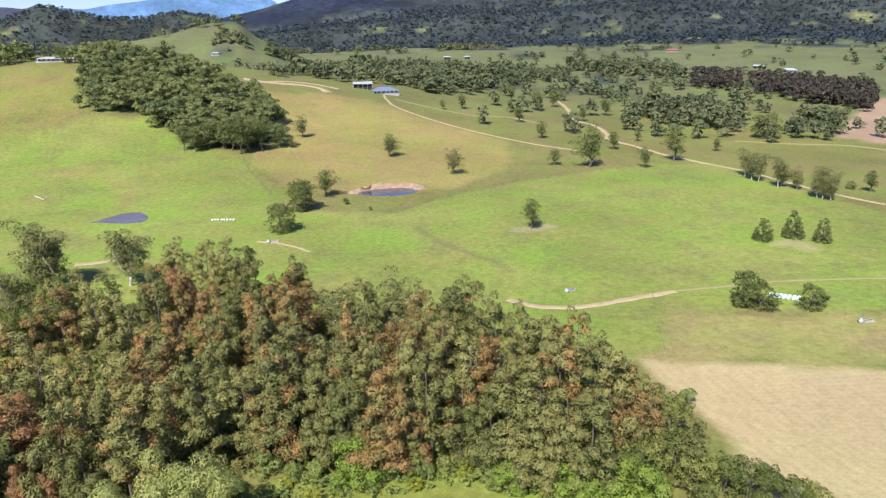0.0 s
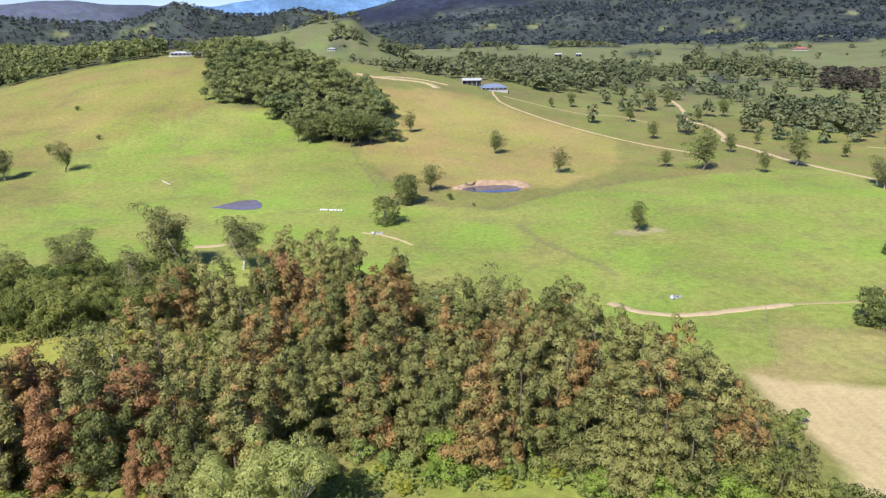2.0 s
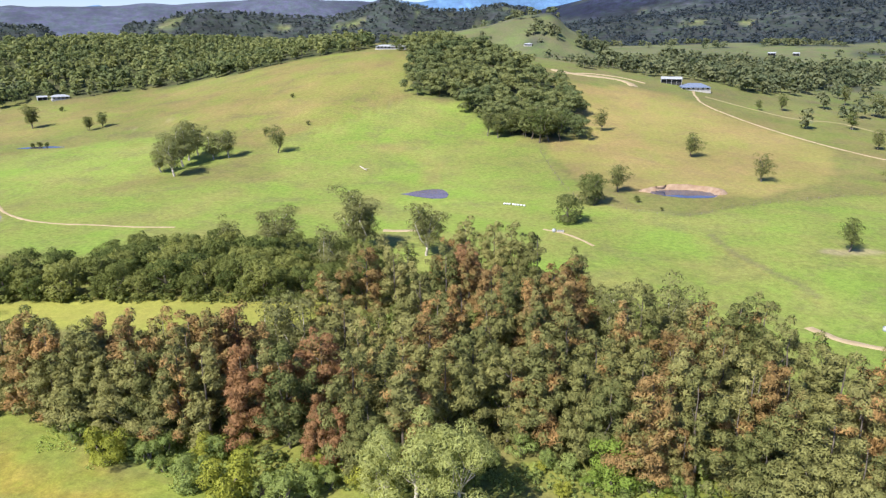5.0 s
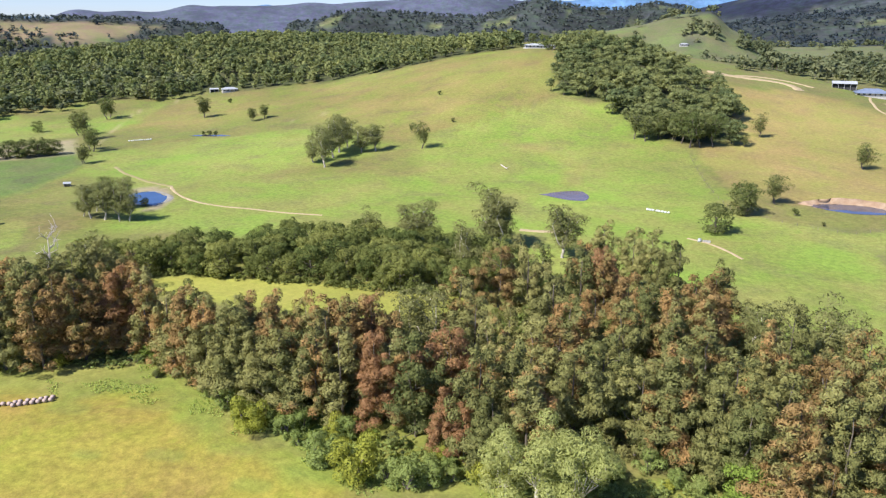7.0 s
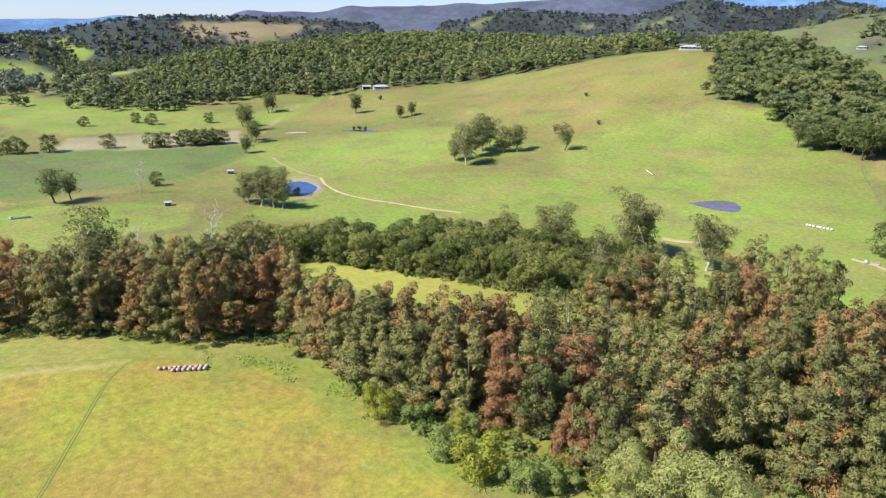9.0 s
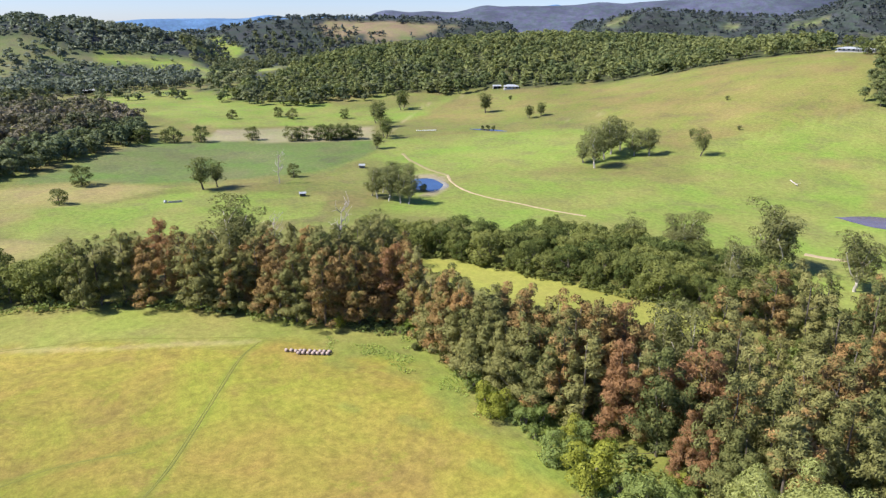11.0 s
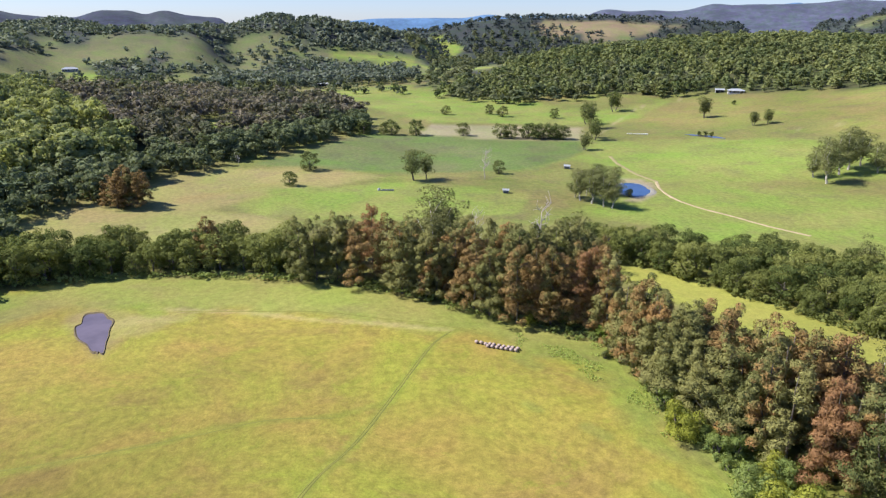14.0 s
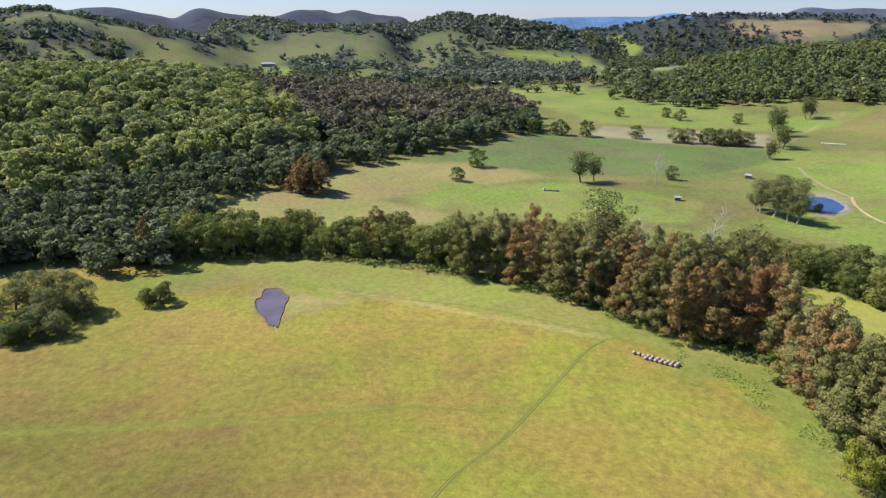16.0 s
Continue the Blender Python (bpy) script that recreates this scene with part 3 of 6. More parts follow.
def build_land():
    az = np.concatenate([np.arange(-37, 124, 0.30), np.arange(126, 323, 4.0)])
    low = np.degrees(np.arctan2(EYE_HEIGHT, 1500))
    rings = np.concatenate([np.linspace(4, 78, 9), EYE_HEIGHT / np.tan(np.radians(np.arange(48, low, -0.18))), 1500 * 1.02 ** np.arange(1, 65)])
    a, d = np.meshgrid(np.radians(az), rings)
    x, y = -d * np.sin(a), d * np.cos(a)
    z = height(x, y)
    n, m = x.shape
    idx = np.arange(n * m).reshape(n, m)
    q = np.stack([idx, np.roll(idx, -1, 1), np.roll(np.roll(idx, -1, 1), -1, 0), np.roll(idx, -1, 0)], -1)[:-1].reshape(-1, 4)
    verts = np.vstack([np.stack([x, y, z], -1).reshape(-1, 3), [[0, 0, height(0.0, 0.0)]]])
    me = bpy.data.meshes.new("ground")
    centre = len(verts) - 1
    fan = [(centre, int(idx[0, j]), int(idx[0, (j + 1) % m])) for j in range(m)]
    me.from_pydata(verts.tolist(), [], q[:, ::-1].tolist() + fan)
    vx, vy = verts[:, 0], verts[:, 1]
    vd = np.hypot(vx, vy)
    wobble = 2.2 * np.sin(vx / 7 + 2 * np.sin(vy / 11)) + 1.6 * np.sin(vy / 5 + 2 * np.sin(vx / 9))
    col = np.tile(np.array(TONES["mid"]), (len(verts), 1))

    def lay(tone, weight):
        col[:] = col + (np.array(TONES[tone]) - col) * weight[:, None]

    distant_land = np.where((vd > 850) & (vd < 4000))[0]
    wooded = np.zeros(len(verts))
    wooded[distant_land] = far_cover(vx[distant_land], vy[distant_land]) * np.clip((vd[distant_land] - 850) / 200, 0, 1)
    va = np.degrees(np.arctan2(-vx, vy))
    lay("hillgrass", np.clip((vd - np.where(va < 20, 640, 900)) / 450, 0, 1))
    # dark haze-blued tone fills the ground between far trees
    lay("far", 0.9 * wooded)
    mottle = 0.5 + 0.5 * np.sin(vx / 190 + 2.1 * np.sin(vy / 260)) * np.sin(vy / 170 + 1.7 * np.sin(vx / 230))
    # mountain tone holds the dark of cloud shadow as well as haze
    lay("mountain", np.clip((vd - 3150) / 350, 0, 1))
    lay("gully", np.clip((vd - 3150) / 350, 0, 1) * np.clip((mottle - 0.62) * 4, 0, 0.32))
    # haze painted over the ranges, growing with distance
    lay("haze_violet", np.clip((vd - 3300) / 400, 0, 1) * np.clip((va - 24) / 10, 0, 1) * np.where(va > 88, 0.45, 1.0))
    lay("haze_blue", np.clip((vd - 4420) / 80, 0, 1) * (va > 11.5))
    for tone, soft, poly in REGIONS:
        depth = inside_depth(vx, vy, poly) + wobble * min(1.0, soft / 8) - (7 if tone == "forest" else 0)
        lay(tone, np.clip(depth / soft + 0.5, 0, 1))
    for tone, half, weight, line in STROKES:
        lay(tone, weight * np.clip(stroke_depth(vx, vy, line, half) / (0.5 * half) , 0, 1))
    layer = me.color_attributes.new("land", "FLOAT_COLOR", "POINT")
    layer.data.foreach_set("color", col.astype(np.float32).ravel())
    wild = me.attributes.new("wild", "FLOAT", "POINT")
    wild.data.foreach_set("value", (np.clip((vd - 2300) / 500, 0, 1) * (1 - 0.6 * np.clip((vd - 3300) / 300, 0, 1) * (va > 13))).astype(np.float32))
    me.polygons.foreach_set("use_smooth", np.ones(len(me.polygons), bool))
    me.materials.append(PASTURE)
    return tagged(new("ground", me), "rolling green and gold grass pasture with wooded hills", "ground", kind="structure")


# mower swathes across the straw field
for k in range(34):
    a, b = (56 + 2.8 * k, 184 - 0.2 * k), (74 + 2.8 * k, 108 - 0.2 * k)
    stroke("pale" if k % 3 else "dry", 0.75, 0.22 + 0.10 * (k * 7 % 5) / 4, [a, ((a[0] + b[0]) / 2 - 3, (a[1] + b[1]) / 2), b])
# patches of low green weeds
for x, y, r in [(-162, 92, 9), (-150, 86, 7), (-136, 88, 6), (-172, 78, 6), (-118, 84, 5), (-128, 74, 4), (-165, 72, 5), (-248, -86, 12), (-238, -98, 9), (-226, -92, 6), (-232, -34, 7), (-106, 6, 3), (-96, -6, 3), (-112, -14, 3), (-142, 64, 3), (-104, 78, 4)]:
    stroke("lush", 0.7 * r, 0.55, [(x - 0.5 * r, y - 0.2 * r), (x + 0.6 * r, y + 0.3 * r)])
ground = build_land()

# ---- how trees are made ----
def mesh_of(name, verts, faces, material, smooth=False, normals=None):
    me = bpy.data.meshes.new(name)
    me.from_pydata(np.asarray(verts, float).tolist(), [], faces if isinstance(faces, list) else faces.tolist())
    if smooth:
        me.polygons.foreach_set("use_smooth", np.ones(len(me.polygons), bool))
    if normals is not None:
        me.polygons.foreach_set("use_smooth", np.ones(len(me.polygons), bool))
        me.normals_split_custom_set_from_vertices(normals.tolist())
    me.materials.append(material)
    return me


def part(name, me, parent, label=""):
    ob = new(name, me)
    ob.parent = parent
    return tagged(ob, label)


def unit(v):
    return v / (np.linalg.norm(v, axis=-1, keepdims=True) + 1e-9)


def sprays(rng, centres, out, length, width, droop=0.0, bend=0.25):
    """Pointed leaf sprays at the centres, turned roughly outwards; each is one long triangle."""
    n = len(centres)
    rise = unit(out + rng.normal(0, 0.35, (n, 3)))
    side = unit(np.cross(rise, rng.normal(0, 1, (n, 3)) + np.array([0, 0, -droop])))
    along = np.cross(side, rise)
    size = rng.uniform(0.6, 1.4, (n, 1))
    a, b = along * size * length / 2, side * size * width / 2
    lift = rise * size * length * bend * rng.uniform(-0.2, 1.0, (n, 1))
    verts = np.stack([centres - a + b, centres - a - b, centres + a + lift], 1).reshape(-1, 3)
    soft = np.repeat(unit(out + rng.normal(0, 0.30, (n, 3))), 3, 0)
    return verts, np.arange(3 * n).reshape(n, 3), soft


def lobed(rng, lobes, count, shell=0.62, under=0.35, ragged_by=0.07):
    """Points on and inside a set of rounded boughs (x, y, z, radius, half-height), and the ways outwards from them."""
    lobes = np.asarray(lobes, float)
    share = lobes[:, 3] * (lobes[:, 3] + lobes[:, 4])
    pick = rng.choice(len(lobes), count, p=share / share.sum())
    way = unit(rng.normal(0, 1, (count, 3)))
    way[:, 2] = np.where((way[:, 2] < -0.1) & (rng.random(count) > under), -way[:, 2], way[:, 2])
    r = rng.uniform(shell, 1.0, (count, 1)) ** 0.7 * rng.normal(1, ragged_by, (count, 1))
    scale = np.stack([lobes[pick, 3], lobes[pick, 3], lobes[pick, 4]], -1)
    return lobes[pick, :3] + way * r * scale, way


def limbs(paths, sides=5):
    """Tapered round limbs; each path is a list of (x, y, z, radius)."""
    verts, faces = [], []
    for path in paths:
        path = np.asarray(path, float)
        first = len(verts)
        for i, p in enumerate(path):
            way = unit(path[min(i + 1, len(path) - 1), :3] - path[max(i - 1, 0), :3])
            u = unit(np.cross(way, (0.3, 0.9, 0.1)))
            v = np.cross(way, u)
            for k in range(sides):
                a = 2 * math.pi * k / sides
                verts.append(p[:3] + p[3] * (math.cos(a) * u + math.sin(a) * v))
        for i in range(len(path) - 1):
            for k in range(sides):
                a, b = first + i * sides + k, first + i * sides + (k + 1) % sides
                faces.append([a, b, b + sides, a + sides])
        faces.append([first + (len(path) - 1) * sides + k for k in range(sides)])
    return verts, faces


def limb_to(rng, start, end, r0, r1, steps=4, sway=0.08):
    start, end = np.asarray(start, float), np.asarray(end, float)
    length = np.linalg.norm(end - start)
    rows = []
    for i in range(steps + 1):
        k = i / steps
        p = start + (end - start) * k + rng.normal(0, sway * length * math.sin(math.pi * k) + 1e-6, 3)
        rows.append((*p, r0 + (r1 - r0) * k))
    return rows


def shape_oak(rng, h):
    """River oak: a tall ragged crown, widest low down, of many soft drooping boughs under a few leaders."""
    lobes, paths = [], [limb_to(rng, (0, 0, -0.6), (rng.normal(0, 0.5), rng.normal(0, 0.5), h * 0.9), 0.40, 0.06, 6, 0.015)]
    heads = [(0, 0, 1.0)] + [(rng.normal(0, 2.4), rng.normal(0, 2.4), rng.uniform(0.66, 0.92)) for _ in range(3)]
    for n, (hx, hy, top) in enumerate(heads):
        tufts = 24 if n == 0 else 12
        for i in range(tufts):
            f = (i + rng.uniform(0, 1)) / tufts * 0.86 + 0.11
            spread = 0.215 * h * (1.04 - f) ** 0.42 * rng.uniform(0.45, 1.0)
            a = rng.uniform(0, 2 * math.pi)
            x, y, z = hx + spread * math.cos(a), hy + spread * math.sin(a), h * top * f
            lobes.append((x, y, z, rng.uniform(1.05, 2.2) * (1.2 - 0.40 * f), rng.uniform(1.0, 2.0)))
            if rng.random() < 0.10:
                paths.append(limb_to(rng, (0, 0, max(1, z - spread - 1)), (x, y, z), 0.12, 0.03, 2))
    return lobes, paths


def shape_gum(rng, h):
    """Gum: a bare pale trunk that forks into limbs with clouds of leaves along and over them."""
    fork = h * rng.uniform(0.14, 0.24)
    paths = [limb_to(rng, (0, 0, -0.5), (rng.normal(0, 0.4), rng.normal(0, 0.4), fork), 0.022 * h, 0.016 * h, 3, 0.03)]
    base = np.array(paths[0][-1][:3])
    lobes = []
    for i in range(7):
        a = 2 * math.pi * i / 7 + rng.normal(0, 0.4)
        f = rng.uniform(0.38, 0.93)
        reach, top = h * rng.uniform(0.10, 0.28) * (1.25 - 0.6 * f), h * f
        end = np.array((reach * math.cos(a), reach * math.sin(a), top))
        paths.append(limb_to(rng, base, end, 0.011 * h, 0.003 * h, 3))
        for k in (0.25, 0.5, 0.7, 0.9, 1.05):
            p = base + (end - base) * k + rng.normal(0, 0.045 * h, 3)
            lobes.append((*p, h * rng.uniform(0.10, 0.15), h * rng.uniform(0.08, 0.12)))
    lobes.append((0, 0, h * 0.86, h * 0.11, h * 0.11))
    lobes.append((0, 0, h * 0.66, h * 0.16, h * 0.14))
    return lobes, paths


def shape_round(rng, h):
    """Dense, round-headed tree, leafy nearly to the ground."""
    lobes = [(0, 0, h * 0.62, h * 0.30, h * 0.30)]
    for i in range(30):
        a, f = rng.uniform(0, 2 * math.pi), rng.uniform(0.05, 0.90)
        reach = h * 0.36 * math.sqrt(max(0.05, 1 - ((f - 0.48) / 0.5) ** 2)) * rng.uniform(0.75, 1.05)
        lobes.append((reach * math.cos(a), reach * math.sin(a), h * f, h * rng.uniform(0.09, 0.15), h * rng.uniform(0.08, 0.13)))
    paths = [limb_to(rng, (0, 0, -0.4), (0, 0, h * 0.5), 0.035 * h, 0.02 * h, 3, 0.02)]
    for lo in lobes[1:7]:
        paths.append(limb_to(rng, (0, 0, h * 0.3), lo[:3], 0.012 * h, 0.004 * h, 3))
    return lobes, paths


def shape_cone(rng, h):
    """Broad dark conifer: tiers of boughs that narrow to a blunt tip."""
    lobes = []
    for tier in range(9):
        f = 0.10 + 0.86 * tier / 8
        reach = h * 0.33 * (1.03 - f) ** 0.55
        for k in range(max(1, round(8 * (1.05 - f)))):
            a = 2 * math.pi * (k / max(1, round(8 * (1.05 - f))) + 0.37 * tier) + rng.normal(0, 0.15)
            lobes.append((reach * math.cos(a), reach * math.sin(a), h * f, h * 0.10, h * 0.07))
    return lobes, [limb_to(rng, (0, 0, -0.3), (0, 0, h * 0.92), 0.03 * h, 0.006 * h, 4, 0.005)]


def shape_pale(rng, h):
    """Spreading pale tree with many rounded, billowing heads."""
    lobes, paths = [], [limb_to(rng, (0, 0, -0.5), (0, 0, h * 0.3), 0.5, 0.36, 3, 0.03)]
    for i in range(30):
        a, f = rng.uniform(0, 2 * math.pi), rng.uniform(0.3, 0.93)
        reach = h * 0.46 * math.sqrt(max(0.04, 1 - ((f - 0.45) / 0.55) ** 2)) * rng.uniform(0.45, 1.0)
        end = (reach * math.cos(a), reach * math.sin(a), h * f)
        lobes.append((*end, h * rng.uniform(0.09, 0.14), h * rng.uniform(0.09, 0.14)))
        if i % 3 == 0:
            paths.append(limb_to(rng, (0, 0, h * 0.28), end, 0.16, 0.04, 4))
    return lobes, paths


def shape_bush(rng, h):
    lobes = []
    for i in range(20):
        a, f = rng.uniform(0, 2 * math.pi), rng.uniform(0.08, 0.82)
        reach = h * 0.46 * math.sqrt(max(0.05, 1 - ((f - 0.35) / 0.55) ** 2)) * rng.uniform(0.35, 1.0)
        lobes.append((reach * math.cos(a), reach * math.sin(a), h * f, h * rng.uniform(0.14, 0.22), h * rng.uniform(0.12, 0.19)))
    return lobes, [limb_to(rng, (0, 0, -0.2), (lo[0], lo[1], lo[2]), 0.05 * h, 0.02 * h, 2) for lo in lobes[:4]]


SHAPES = {"oak": shape_oak, "gum": shape_gum, "round": shape_round, "cone": shape_cone, "pale": shape_pale, "bush": shape_bush}
# sprays on a crown, their length and width in shares of the height, droop, share of inner shell
FINE = {"oak": (10500, 0.0265, 0.0088, 0.9, 0.66), "gum": (5600, 0.029, 0.0125, 0.6, 0.7), "round": (4400, 0.039, 0.0225, 0.1, 0.87),
        "cone": (3400, 0.053, 0.021, 0.1, 0.6), "pale": (11000, 0.027, 0.0098, 0.6, 0.84), "bush": (3800, 0.053, 0.031, 0.0, 0.86)}


def tree(name, label, category, shape, h, leaves, bark, seed, amount=1.0, trunk_label="", crown_label=""):
    """One tree of full height h at the origin: trunk with limbs, and crown."""
    rng = np.random.default_rng(seed)
    lobes, paths = SHAPES[shape](rng, h)
    count, length, width, droop, shell = FINE[shape]
    pts, way = lobed(rng, lobes, int(count * amount), shell, 0.35, 0.11 if shape == "oak" else 0.07)
    root = tagged(new(name), label, category)
    root.empty_display_size = 0.5
    part("trunk", mesh_of("trunk", *limbs(paths), bark, True), root, trunk_label)
    k = amount ** -0.35
    verts, faces, soft = sprays(rng, pts, way, h * length * k, h * width * k, droop)
    part("crown", mesh_of("crown", verts, faces, leaves, normals=soft), root, crown_label)
    return root


def bare_tree(name, label, h, seed, bark):
    """A leafless dead tree: trunk and two orders of crooked branches, one mesh a part."""
    rng = np.random.default_rng(seed)
    root = tagged(new(name), label, "tree")
    trunk = limb_to(rng, (0, 0, -0.4), (rng.normal(0, 0.06 * h), rng.normal(0, 0.06 * h), h * 0.8), 0.015 * h, 0.006 * h, 5, 0.03)
    part("trunk", mesh_of("trunk", *limbs([trunk]), bark, True), root)
    for i in range(13):
        k = rng.uniform(0.35, 1.0)
        p = np.array(trunk[min(5, int(k * 5.99))][:3])
        a = rng.uniform(0, 2 * math.pi)
        end = p + h * rng.uniform(0.12, 0.3) * np.array([math.cos(a) * 0.8, math.sin(a) * 0.8, rng.uniform(0.5, 1.0)])
        twigs = [limb_to(rng, p, end, 0.006 * h, 0.002 * h, 3)]
        for _ in range(3):
            q = p + (end - p) * rng.uniform(0.4, 1.0)
            twigs.append(limb_to(rng, q, q + rng.normal(0, 0.07 * h, 3) + (0, 0, 0.06 * h), 0.004 * h, 0.0015 * h, 2))
        part("branch", mesh_of("branch", *limbs(twigs, 4), bark, True), root)
    return root


def plant(kinds, spots, group, seed, tall, wide=1.0):
    """Copies of the kinds at the spots (x, y, height), each turned and scaled in its own way; the first ones move there themselves."""
    rng = np.random.default_rng(seed)
    made = []
    for i, (x, y, h) in enumerate(spots):
        src = kinds[int(rng.integers(len(kinds)))]
        s = h / tall
        m = Matrix.LocRotScale((x, y, float(height(x, y))), Euler((0, 0, rng.uniform(0, 2 * math.pi))), (s * wide * rng.uniform(0.88, 1.15), s * wide * rng.uniform(0.88, 1.15), s))
        made.append(tagged(copy_thing(src, m), group=group))
    return made


def drop_thing(ob):
    for o in (*ob.children_recursive, ob):
        bpy.data.objects.remove(o)


def scatter(poly, gap, seed, keep=1.0):
    """A jittered grid of places inside a polygon."""
    rng = np.random.default_rng(seed)
    p = np.array(poly, float)
    gx, gy = np.meshgrid(np.arange(p[:, 0].min(), p[:, 0].max() + gap, gap), np.arange(p[:, 1].min(), p[:, 1].max() + gap, gap))
    x, y = gx.ravel() + rng.uniform(-0.5, 0.5, gx.size) * gap, gy.ravel() + rng.uniform(-0.5, 0.5, gx.size) * gap
    ok = (inside_depth(x, y, poly) > 0) & (rng.random(x.size) < keep)
    return x[ok], y[ok]


def outside(x, y, poly, by=4.0):
    """The places that keep clear of a polygon."""
    ok = inside_depth(x, y, poly) < -by
    return x[ok], y[ok]


def wood(name, label, x, y, low, high, leaves, seed, count, trunks=True, spread=0.40, lobes_each=8, skirt=0.20):
    """Many trees as one mesh, each a few uneven leafy boughs over a thin stem."""
    rng = np.random.default_rng(seed)
    moulds = []
    for _ in range(7):
        lobes = []
        for i in range(lobes_each):
            a, f = rng.uniform(0, 2 * math.pi), rng.uniform(skirt, 0.86)
            r = spread * rng.uniform(0.1, 0.85)
            lobes.append((r * math.cos(a), r * math.sin(a), f, rng.uniform(0.15, 0.24) * (8 / lobes_each) ** 0.45, rng.uniform(0.12, 0.19) * (8 / lobes_each) ** 0.45))
        pts, way = lobed(rng, lobes, 2 * count, 0.88, 0.15)
        size = 1.08 * count ** -0.5
        made = sprays(rng, pts, way, size * 1.4, size, 0.1)
        moulds.append((made[0], made[2]))
    vs, ns, tints = [], [], []
    stem = np.array([(math.cos(a) * r, math.sin(a) * r, z) for z, r in ((-0.03, 0.014), (0.5, 0.009)) for a in (0, 2.1, 4.2)])
    stem_faces = [[0, 1, 4, 3], [1, 2, 5, 4], [2, 0, 3, 5]]
    z = height(x, y)
    stems, stem_f = [], []
    for i in range(len(x)):
        h, a, w = rng.uniform(low, high), rng.uniform(0, 2 * math.pi), rng.uniform(0.95, 1.4)
        c, s = math.cos(a), math.sin(a)
        turn = np.array([[c * w, s * w, 0], [-s * w, c * w, 0], [0, 0, 1]]) * h
        at = np.array([x[i], y[i], z[i]])
        m = moulds[int(rng.integers(7))]
        vs.append(m[0] @ turn + at)
        tints.append(np.full(len(m[0]), rng.random(), np.float32))
        ns.append(m[1] @ np.array([[c, s, 0], [-s, c, 0], [0, 0, 1]]))
        if trunks:
            stems.append(stem @ turn + at)
            stem_f += [[v + 6 * (len(stems) - 1) for v in f] for f in stem_faces]
    verts = np.vstack(vs)
    root = tagged(new(name, mesh_of(name, verts, np.arange(len(verts)).reshape(-1, 3), leaves, normals=np.vstack(ns))), label, "woods", kind="stuff")
    root.data.attributes.new("own_tint", "FLOAT", "POINT").data.foreach_set("value", np.concatenate(tints))
    if trunks:
        part("stems", mesh_of("stems", np.vstack(stems), stem_f, BARK), root)
    return root

# ---- where the trees stand: x, y, height ----
OAK_GREEN_EAST = [
    (51.5, 125.5, 15), (35.6, 134.4, 26), (34.2, 143.2, 26), (28.1, 119.2, 25), (23.1, 121.6, 25), (24.1, 155.4, 26),
    (18.4, 126.9, 26), (16.1, 125.4, 18), (20.1, 161.4, 26), (13.0, 130.1, 26), (12.2, 168.7, 26), (8.6, 131.3, 19),
    (5.4, 141.5, 26), (2.3, 178.6, 26), (-0.8, 154.7, 26), (-3.1, 135.4, 26), (-8.8, 141.9, 26), (-16.9, 142.2, 26),
    (-22.4, 181.8, 26), (-20.6, 130.9, 21), (-25.7, 142.5, 26), (-27.0, 134.8, 23), (-27.0, 134.7, 13), (-45.0, 201.7, 26),
]
OAK_GREEN_MIDDLE = [
    (-36.7, 155.6, 26), (-35.1, 137.8, 26), (-43.6, 155.5, 26), (-62.2, 217.0, 26), (-71.8, 225.5, 26), (-43.2, 134.0, 23),
    (-56.1, 171.1, 26), (-78.7, 224.7, 26), (-56.1, 157.9, 26), (-52.1, 136.3, 26), (-90.4, 224.9, 26), (-55.1, 127.4, 26),
    (-81.9, 188.3, 26), (-80.5, 165.6, 26), (-68.7, 135.5, 26), (-98.1, 185.8, 26), (-67.2, 121.6, 26), (-65.9, 109.5, 19),
    (-71.1, 114.1, 26), (-90.5, 140.5, 26), (-87.3, 112.5, 26), (-105.5, 107.7, 24), (-118.6, 105.0, 21), (-122.5, 102.3, 23),
]
OAK_GREEN_WEST = [
    (-128.7, 101.8, 18), (-129.7, 101.8, 20), (-134.8, 103.9, 26), (-135.8, 101.7, 26), (-136.3, 100.0, 23), (-137.9, 98.9, 18),
    (-139.1, 98.8, 19), (-156.6, 102.6, 26), (-161.5, 100.5, 17), (-212.6, 110.1, 26), (-212.2, 101.1, 26), (-211.1, 94.2, 26),
    (-210.4, 86.6, 26), (-222.4, 82.1, 26), (-198.9, 73.2, 23), (-229.7, 74.2, 26), (-218.9, 57.0, 25), (-220.2, 55.1, 19),
    (-225.4, 50.1, 26), (-243.7, 33.6, 24), (-243.0, 29.9, 26), (-246.0, 22.7, 24), (-246.7, 17.2, 24),
]
OAK_MIXED_EAST = [
    (32.0, 158.1, 26), (25.0, 140.3, 26), (7.0, 182.1, 26), (4.0, 137.2, 20), (-7.3, 170.2, 26), (-10.3, 131.8, 19),
    (-17.5, 130.9, 13), (-23.2, 162.8, 26), (-37.4, 139.3, 26), (-36.7, 136.6, 26), (-50.7, 173.8, 26), (-41.3, 136.7, 17),
    (-66.7, 161.1, 26), (-86.3, 198.3, 26), (-68.6, 151.0, 26), (-59.2, 114.1, 26),
]
